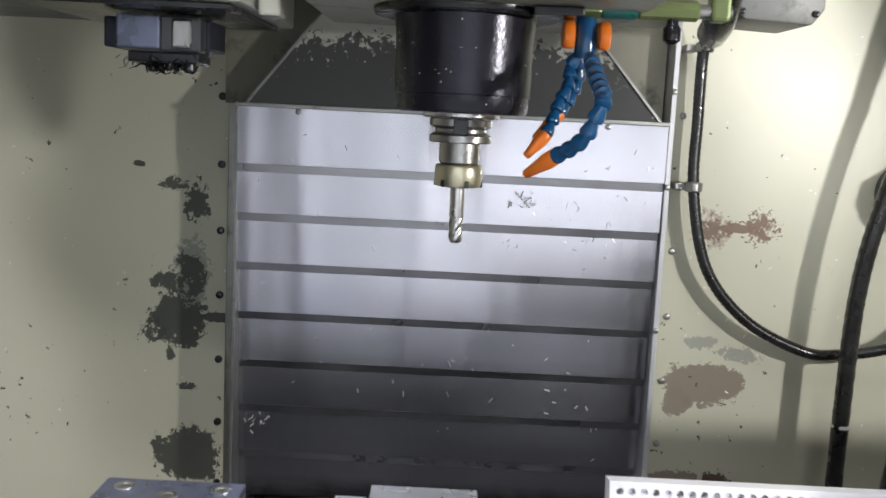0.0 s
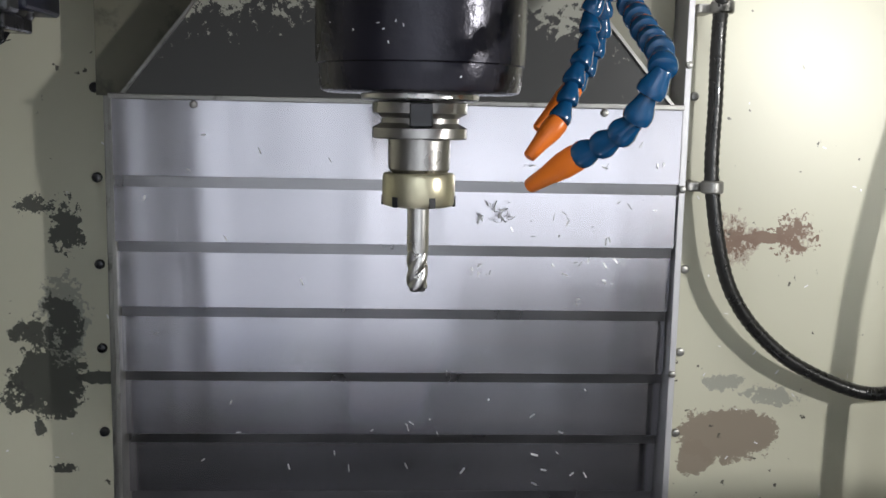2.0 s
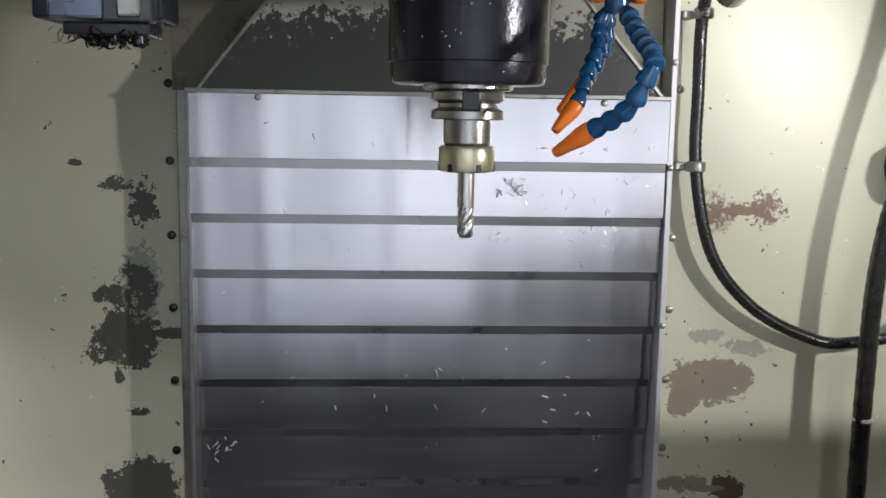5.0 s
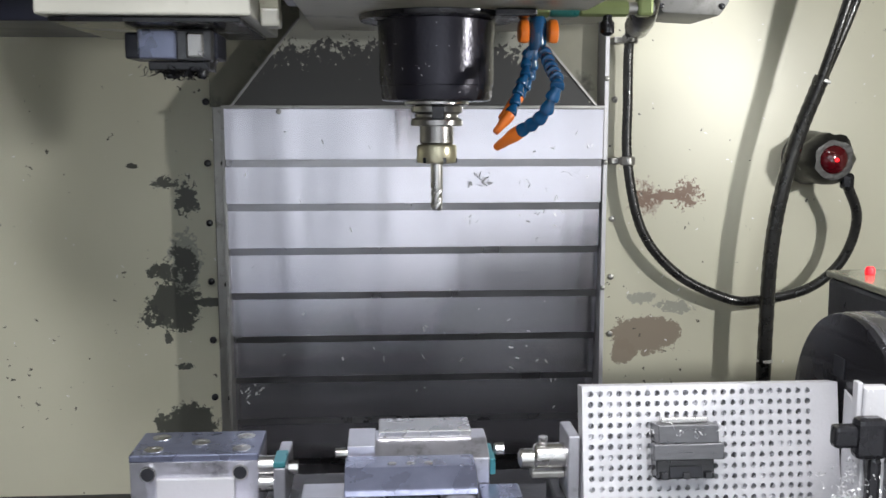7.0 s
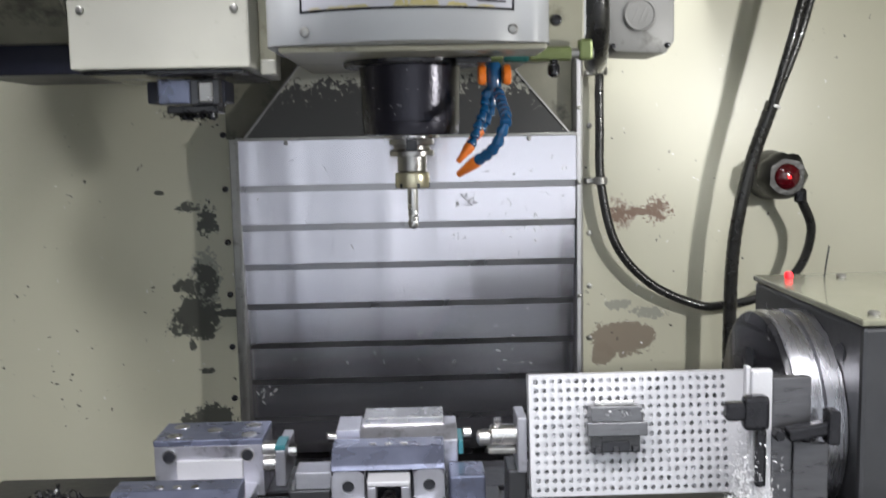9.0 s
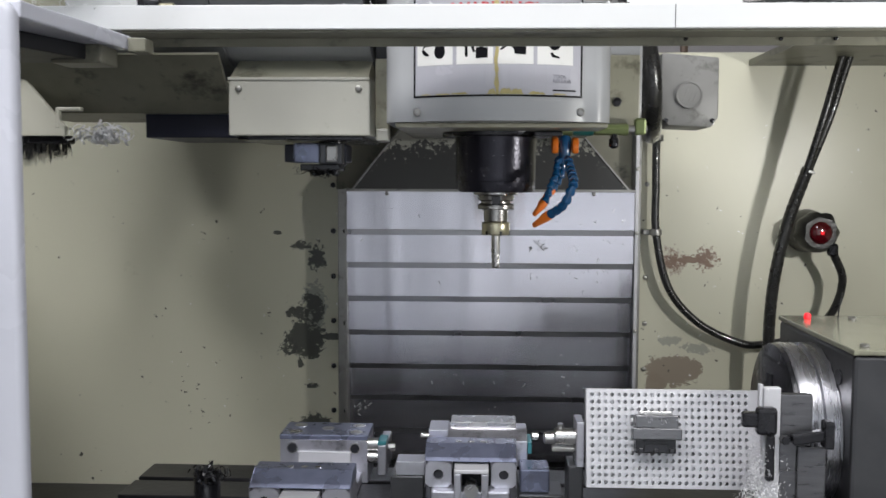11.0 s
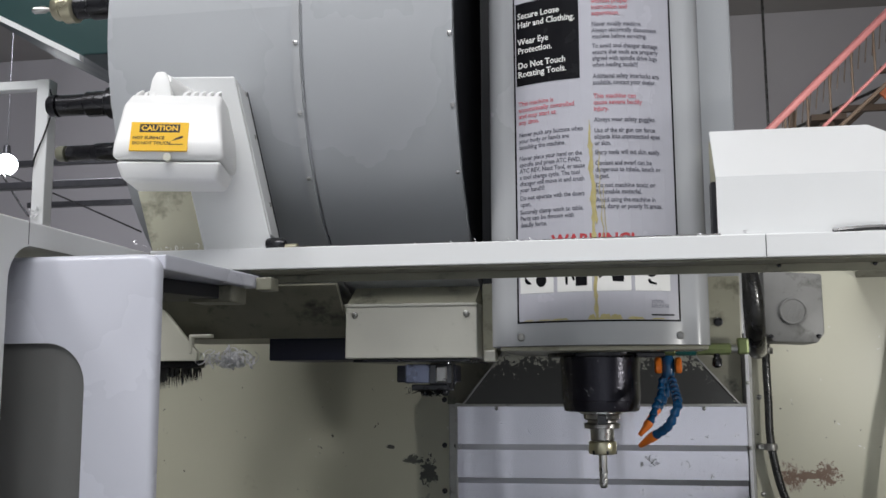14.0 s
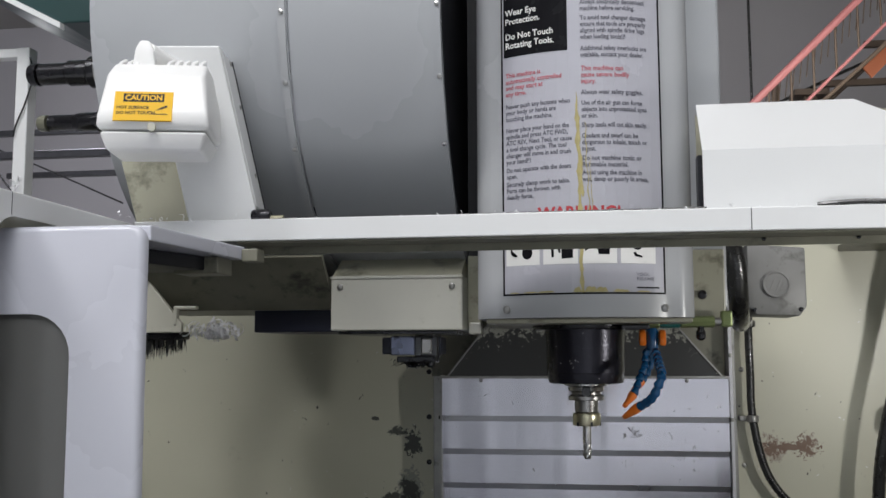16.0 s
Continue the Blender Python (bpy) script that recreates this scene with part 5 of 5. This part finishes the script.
part("pin", lathe([(0.004, 1.164), (0.0055, 1.166), (0.0055, 1.172)], (0.160, 0.955, 0), segs=10), mat_bright, tail, smooth=True)

# ---- vises ----


def hole_plate(x0, x1, z0, z1, y, r, depth=0.02, n=16):
    """A square face with one round bore in it."""
    bm = bmesh.new()
    cx, cz = (x0 + x1) / 2, (z0 + z1) / 2
    out, hole, deep = [], [], []
    for k in range(n):
        a = 2 * math.pi * (k + 0.5) / n
        c, s = math.cos(a), math.sin(a)
        m = max(abs(c), abs(s))
        out.append(bm.verts.new((cx + c / m * (x1 - x0) / 2, y, cz + s / m * (z1 - z0) / 2)))
        hole.append(bm.verts.new((cx + r * c, y, cz + r * s)))
        deep.append(bm.verts.new((cx + r * c, y + depth, cz + r * s)))
    for k in range(n):
        bm.faces.new((out[k - 1], out[k], hole[k], hole[k - 1]))
        bm.faces.new((hole[k - 1], hole[k], deep[k], deep[k - 1]))
    bm.faces.new(deep)
    return bm


def vise_front(vise, x0, x1, y0, z_top):
    """The movable jaw with two bored cheeks, a slotted nose and its screw."""
    w = x1 - x0
    c0, c1 = x0 + 0.30 * w, x0 + 0.72 * w
    part("jaw_top", prism([(y0, z_top - 0.022), (y0 + 0.006, z_top - 0.016), (y0 + 0.035, z_top), (y0 + 0.075, z_top), (y0 + 0.075, z_top - 0.022)], x0, x1, "x", 0.0015), mat_visetop, vise, "oily blue grey jaw top")
    for a, b in ((x0, c0), (c1, x1)):
        part("cheek", hole_plate(a, b, z_top - 0.066, z_top - 0.0225, y0, 0.0085), mat_vise, vise)
        # Dark plug puts the bore's shade into colour.
        part("bore", lathe([(0.0084, 0.004), (0.0084, 0.0195)], ((a + b) / 2, y0, z_top - 0.0442), "y", 16), mat_gap, vise)
        part("cheek_body", box(a + 0.001, b - 0.001, y0 + 0.021, y0 + 0.075, z_top - 0.066, z_top - 0.0225), mat_vise, vise)
        part("cheek_side", box(a, a + 0.001, y0, y0 + 0.075, z_top - 0.066, z_top - 0.0225), mat_vise, vise)
        part("cheek_side", box(b - 0.001, b, y0, y0 + 0.075, z_top - 0.066, z_top - 0.0225), mat_vise, vise)
    # Dark sheet stands for the shade inside the slot.
    part("slot_liner", box(c0 + 0.0005, c1 - 0.0005, y0 + 0.012, y0 + 0.02, z_top - 0.095, z_top - 0.023), mat_gap, vise)
    part("nose_top", box(c0 + 0.004, c1 - 0.004, y0 - 0.030, y0 + 0.012, z_top - 0.034, z_top - 0.027, 0.0015), mat_alu, vise)
    part("nose_side", box(c0 + 0.004, c0 + 0.016, y0 - 0.030, y0 + 0.012, z_top - 0.09, z_top - 0.0345, 0.0015), mat_vise, vise)
    part("nose_side", box(c1 - 0.016, c1 - 0.004, y0 - 0.030, y0 + 0.012, z_top - 0.09, z_top - 0.0345, 0.0015), mat_vise, vise)
    screw_y = lathe([(0.012, -0.02), (0.0125, 0.0), (0.009, 0.006), (0.009, 0.06)], ((c0 + c1) / 2, y0 - 0.012, z_top - 0.062), "y", 20)
    part("lead_screw", screw_y, mat_bright, vise, smooth=True)
    part("base", box(x0 + 0.012, x1 - 0.012, y0 - 0.02, y0 + 0.28, 1.0105, z_top - 0.0665, 0.003), mat_vise, vise)
    for u in (0.36, 0.50, 0.64):
        part("set_screw", lathe([(0.0055, z_top), (0.0055, z_top + 0.0012), (0.003, z_top + 0.0014)], (x0 + u * w, y0 + 0.045, 0), segs=12), mat_bright, vise)


vise_a = thing("machine_vise", "ground steel machine vise with a wide clean jaw", "vise", "machine vises")
vise_front(vise_a, -0.066, 0.089, 0.968, 1.122)
part("fixed_jaw", prism([(1.0435, 1.070), (1.0435, 1.116), (1.082, 1.129), (1.12, 1.129), (1.12, 1.070)], -0.064, 0.110, "x", 0.0015), mat_vise, vise_a)
part("jaw_block", box(-0.026, 0.091, 1.086, 1.14, 1.1295, 1.138, 0.001), mat_bright, vise_a)
part("jaw_step", box(-0.064, -0.030, 1.05, 1.12, 1.1190, 1.132, 0.001), mat_vise, vise_a)
part("cyan_edge", box(0.1105, 0.118, 1.05, 1.11, 1.092, 1.112, 0.001), mat_cyan, vise_a, "cyan end plate")
part("stop_bolt", lathe([(0.007, 0.118), (0.009, 0.120), (0.009, 0.130)], (0, 1.07, 1.117), "x", 10), mat_bright, vise_a)
part("stop_pin", lathe([(0.0055, -0.080), (0.0065, -0.078), (0.0065, -0.0645)], (0, 1.075, 1.115), "x", 12), mat_bright, vise_a, smooth=True)

vise_b = thing("machine_vise", "ground steel machine vise with a bored rear jaw", "vise", "machine vises")
vise_front(vise_b, -0.345, -0.180, 0.885, 1.098)
part("fixed_jaw_top", box(-0.346, -0.181, 1.122, 1.215, 1.091, 1.101, 0.002), mat_visetop, vise_b, "oily blue grey jaw top")
part("fixed_jaw", box(-0.3455, -0.1815, 1.124, 1.215, 1.0105, 1.0905, 0.001), mat_vise, vise_b)
part("jaw_face", box(-0.311, -0.212, 1.116, 1.1235, 1.03, 1.070, 0.001), mat_alu, vise_b, "pale jaw insert")
for x in (-0.322, -0.205):
    # Dark discs stand for the shaded depth of the bores.
    part("bore", lathe([(0.0085, 1.1195), (0.0085, 1.1238)], (x, 0, 1.076), "y", 16), mat_gap, vise_b)
    part("bore_ring", lathe([(0.0105, 1.1205), (0.0105, 1.1236)], (x, 0, 1.076), "y", 16), mat_bright, vise_b)
for x, y in ((-0.318, 1.142), (-0.205, 1.142), (-0.318, 1.190), (-0.205, 1.190), (-0.262, 1.168)):
    part("set_screw", lathe([(0.012, 1.101), (0.012, 1.1022), (0.007, 1.1024), (0.006, 1.1014)], (x, y, 0), segs=18), mat_bright, vise_b)
for z in (1.086, 1.062):
    part("plunger", lathe([(0.010, -0.181), (0.0115, -0.180), (0.0115, -0.160)], (0, 1.12, z), "x", 18), mat_bright, vise_b, smooth=True)
part("end_plate", box(-0.1598, -0.144, 1.095, 1.20, 1.035, 1.090, 0.002), mat_vise, vise_b)
part("cyan_edge", box(-0.1597, -0.1442, 1.0935, 1.14, 1.0905, 1.098, 0.001), mat_cyan, vise_b, "cyan end plate")
part("end_bolt", lathe([(0.007, -0.1438), (0.009, -0.142), (0.009, -0.130)], (0, 1.12, 1.082), "x", 8), mat_bright, vise_b)

stop_block = thing("stop_block", "small ground steel stop block between the vises", "block")
part("block", box(-0.116, -0.0665, 0.985, 1.03, 1.070, 1.094, 0.0015), mat_vise, stop_block)
part("base", box(-0.125, -0.068, 0.98, 1.06, 1.0105, 1.0695, 0.002), mat_iron, stop_block)
side_block = thing("stop_block", "dark steel clamp block beside the clean vise", "block")
part("block", box(0.095, 0.145, 0.98, 1.04, 1.045, 1.085, 0.003), mat_visetop, side_block)
part("base", box(0.092, 0.168, 0.97, 1.05, 1.0105, 1.0445, 0.003), mat_iron, side_block)
spout = thing("wash_nozzle", "black wash nozzle covered in shiny swarf", "nozzle")
part("pipe", lathe([(0.022, 1.0105), (0.022, 1.07), (0.018, 1.078)], (-0.432, 0.95, 0), segs=20), mat_black, spout, smooth=True)
part("swarf_cap", swarf(110, (-0.428, 0.945, 1.072), (0.010, 0.010, 0.008), random.Random(21), 0.010), mat_black, spout)

# chips stuck to the spindle housing
bm = bmesh.new()
rs = random.Random(12)
for _ in range(20):
    a, z = radians(rs.uniform(200, 340)), rs.uniform(1.556, 1.648)
    r = (0.0728 if z < 1.570 else 0.0747 if z < 1.62 else 0.0747 + 0.0023 * (z - 1.62) / 0.0315) + 0.0006
    l, w, t = rs.uniform(0.0004, 0.0012), rs.uniform(0.0002, 0.0005), rs.uniform(0, 3.14)
    side, out = Vector((-math.sin(a), math.cos(a), 0)), Vector((math.cos(a), math.sin(a), 0))
    u = side * math.cos(t) + Vector((0, 0, math.sin(t)))
    v = side * -math.sin(t) + Vector((0, 0, math.cos(t)))
    c = Vector((AX, AY, z)) + out * r
    bm.faces.new([bm.verts.new(c + u * l * p + v * w * q) for p, q in ((-1, -1), (1, -1), (1, 1), (-1, 1))])
tagged(part("spindle_swarf", bm, mat_chip), "fine aluminium chips stuck to the spindle housing", "swarf", kind="stuff")

# crumbs stuck to the way cover
bm = bmesh.new()
rc = random.Random(2)
spots = [(0.24, 1.40, 0.05, 16), (0.30, 1.36, 0.03, 14), (0.30, 1.05, 0.05, 8), (-0.26, 1.02, 0.012, 16), (0.14, 1.345, 0.008, 6), (-0.1, 1.25, 0.12, 8), (0.08, 1.1, 0.1, 14), (0.33, 1.46, 0.04, 16), (-0.2, 1.5, 0.08, 10), (0.2, 1.2, 0.12, 16)]
for x, z, spread, count in spots:
    for _ in range(count):
        px, pz = rc.gauss(x, spread), rc.gauss(z, spread * 0.7)
        if not (CX0 < px < CX1 and 0.85 < pz < 1.54):
            continue
        k = max(i for i, e in enumerate(EDGES) if pz < e)
        y = 1.634 + 0.0085 * k - 0.0008
        a, l, w = rc.uniform(0, 3.14), rc.uniform(0.001, 0.005), rc.uniform(0.0004, 0.001)
        dx, dz = math.cos(a), math.sin(a)
        q = [bm.verts.new((px + s * l * dx - t * w * dz, y - rc.uniform(0, 0.001), pz + s * l * dz + t * w * dx)) for s, t in ((-1, -1), (1, -1), (1, 1), (-1, 1))]
        bm.faces.new(q)
curl = swarf(16, (0.158, 1.632, 1.412), (0.010, 0.001, 0.009), random.Random(77), 0.006)
for px, pz in ((0.245, 1.41), (0.305, 1.375), (0.14, 1.345), (0.262, 1.30), (0.34, 1.43), (0.20, 1.475), (0.30, 1.33)):
    me = bpy.data.meshes.new("curl")
    one = swarf(3, (px, 1.633 + 0.0085 * max(i for i, e in enumerate(EDGES) if pz < e), pz), (0.004, 0.0008, 0.004), rc, 0.0048)
    one.to_mesh(me)
    curl.from_mesh(me)
    one.free()
    bpy.data.meshes.remove(me)
tagged(part("swarf_curls", curl, mat_chip), "small curled aluminium chips stuck to the way cover", "swarf", kind="stuff")
tagged(part("cover_swarf", bm, mat_chip), "fine aluminium chips stuck to the way cover", "swarf", kind="stuff")

bm = bmesh.new()
for _ in range(80):
    px = rc.choice((rc.uniform(-0.75, -0.33), rc.uniform(0.43, 0.95), rc.uniform(0.43, 0.95)))
    pz = rc.uniform(0.95, 1.75)
    a, l, w = rc.uniform(0, 3.14), rc.uniform(0.0008, 0.0035), rc.uniform(0.0004, 0.0011)
    dx, dz = math.cos(a), math.sin(a)
    q = [bm.verts.new((px + s * l * dx - t * w * dz, WALL_Y - 0.0006 - rc.uniform(0, 0.001), pz + s * l * dz + t * w * dx)) for s, t in ((-1, -1), (1, -1), (1, 1), (-1, 1))]
    bm.faces.new(q)
tagged(part("wall_swarf", bm, mat_chip), "fine aluminium chips stuck to the back wall", "swarf", kind="stuff")

# ---- background of the hall ----
post = thing("guard_frame", "white square tube frame beyond the machine", "frame")
part("upright", box(-1.412, -1.376, 1.58, 1.62, 0.0, 2.41, 0.003), mat_white, post)
part("cross_tube", box(-2.4, -1.4125, 1.585, 1.615, 2.385, 2.41, 0.003), mat_white, post)
frame_wire = thing("loose_wire", "thin dark wire hanging along the white guard frame", "wire")
part("wire", tube([(-1.372, 1.578, 2.38), (-1.360, 1.575, 2.33), (-1.378, 1.574, 2.26), (-1.402, 1.574, 2.20), (-1.408, 1.574, 2.17)], 0.0022, 6, 6), mat_rubber, frame_wire, smooth=True)
tagged(part("frame_swarf", swarf(26, (-1.394, 1.575, 2.03), (0.010, 0.003, 0.020), random.Random(44), 0.007), mat_chip), "silvery swarf caught on the guard frame", "swarf", kind="stuff")
cabinet = thing("carousel_cabinet", "dark green sheet metal cabinet beside the carousel", "cabinet")
part("body", prism([(-1.75, 2.70), (-1.21, 2.42), (-1.05, 2.42), (-1.05, 3.2), (-1.75, 3.2)], 1.45, 2.2, "y", 0.004), mat_dgreen, cabinet)
part("edge_trim", prism([(-1.75, 2.685), (-1.21, 2.405), (-1.21, 2.419), (-1.75, 2.699)], 1.44, 1.46), mat_white, cabinet)
part("support", box(-1.10, -1.06, 1.9, 2.0, 0.0, 2.419), mat_dgreen, cabinet)
stairs = thing("steel_gantry", "red painted steel gantry with rusty mesh in the hall", "gantry")
for dz in (0.0, -0.34):
    part("girder", tube([(0.95, 6, 3.03 + dz), (3.4, 6, 5.4 + dz)], 0.026 if dz == 0 else 0.012, 10, 1), mat_redsteel, stairs)
for k in range(16):
    x, z = 1.02 + 0.15 * k, 3.03 + 0.145 * k
    part("baluster", tube([(x, 6.0, z + 0.04), (x, 6.0, z - 0.28)], 0.008, 6, 1), mat_mesh, stairs)
for dy in (0.0, 1.4):
    part("lower_rail", tube([(1.30, 6 + dy, 2.95), (3.7, 6 + dy, 5.1)], 0.014, 8, 1), mat_mesh, stairs)
for x, z in ((1.80, 3.55), (2.62, 4.45)):
    part("stub_post", box(x - 0.05, x + 0.05, 6.9, 7.0, z - 0.75, z, 0.004), mat_mesh, stairs)
    part("cap_plate", box(x - 0.13, x + 0.13, 6.85, 7.05, z + 0.001, z + 0.05, 0.004), mat_mesh, stairs)
part("post", tube([(1.5, 6.7, 0.0), (1.5, 6.7, 3.6)], 0.03, 8, 1), mat_mesh, stairs)
part("post", tube([(2.6, 6.7, 0.0), (2.6, 6.7, 4.6)], 0.03, 8, 1), mat_mesh, stairs)
for k in range(5):
    z = 3.05 + 0.30 * k
    part("shelf_beam", box(1.25 + 0.33 * k, 2.9 + 0.28 * k, 7.0, 7.05, z, z + 0.05, 0.003), mat_mesh, stairs)
for k in range(46):
    x = 1.15 + 0.048 * k
    part("wire", tube([(x, 6.05, 2.88 + 0.93 * (x - 0.95)), (x + 0.02, 6.05, 3.02 + 0.967 * (x - 0.95))], 0.004, 5, 1), mat_mesh, stairs)
part("orange_plate", prism([(2.05, 3.62), (2.42, 3.98), (2.48, 3.90), (2.11, 3.54)], 6.4, 6.42), mat_rustplate, stairs, "orange painted stair stringer")
bm = bmesh.new()
for k in range(26):
    u = k / 25
    bmesh.ops.create_cube(bm, size=1, matrix=Matrix.Translation((1.3 + 2.3 * u, 6.7, 2.95 + 2.1 * u)) @ Matrix.Diagonal((0.012, 1.4, 0.012, 1)))
for k in range(9):
    bm2 = tube([(1.3, 6.0 + 1.4 * k / 8, 2.95), (3.6, 6.0 + 1.4 * k / 8, 5.05)], 0.008, 5, 1)
    me = bpy.data.meshes.new("wires")
    bm2.to_mesh(me)
    bm.from_mesh(me)
    bm2.free()
part("mesh_deck", bm, mat_mesh, stairs, "rusty wire mesh")
wires = thing("overhead_cable", "thin black cables strung under the hall ceiling", "cable")
part("cable", tube([(-0.2, 8, 3.55), (1.0, 8, 3.50), (2.6, 8, 4.15)], 0.014, 6, 6), mat_rubber, wires)
part("cable", tube([(0.6, 8, 3.62), (2.0, 8, 3.62)], 0.012, 6, 1), mat_rubber, wires)
part("hanger", tube([(1.55, 8, 3.2), (1.55, 8, 5.6)], 0.012, 6, 1), mat_rubber, wires)
for x, y, z in ((-4.5, 6.0, 3.28),):
    hl = thing("hall_lamp", "lit white high bay lamp in the hall", "lamp", "hall lamps")
    part("bulb", lathe([(0.085 * math.cos(radians(a)), z + 0.085 * math.sin(radians(a))) for a in range(-85, 66, 15)], (x, y, 0), segs=20), mat_bulb, hl, smooth=True)
    part("socket", lathe([(0.03, z + 0.080), (0.025, z + 0.15), (0.01, z + 0.16)], (x, y, 0), segs=24), mat_iron, hl, smooth=True)
    part("stem", lathe([(0.004, z + 0.16), (0.004, 5.6)], (x, y, 0), segs=8), mat_iron, hl)
    part("cord", tube([(x, y - 0.05, z - 0.083), (x + 0.25, y, z - 0.45), (x + 0.75, y + 0.1, z - 0.95), (x + 1.0, y + 0.1, z - 1.6)], 0.009, 6, 6), mat_rubber, hl, "thin black cord")
    part("cord", tube([(x + 0.02, y - 0.05, z - 0.083), (x + 0.5, y, z - 0.28), (x + 1.1, y + 0.1, z - 0.55)], 0.007, 6, 6), mat_rubber, hl, "thin black cord")
for k, (x, y) in enumerate(((-2.5, 5.2), (-3.6, 7.4), (-5.5, 7.0))):
    col = thing("hall_column", "grey steel column in the hall", "column", "hall columns")
    part("shaft", box(x - 0.03, x + 0.03, y - 0.03, y + 0.03, 0.0, 5.6, 0.004), mat_iron, col)
    part("cross_beam", box(x - 1.6, x + 1.6, y - 0.03, y + 0.03, 2.9 + 0.3 * k, 2.95 + 0.3 * k, 0.004), mat_iron, col)
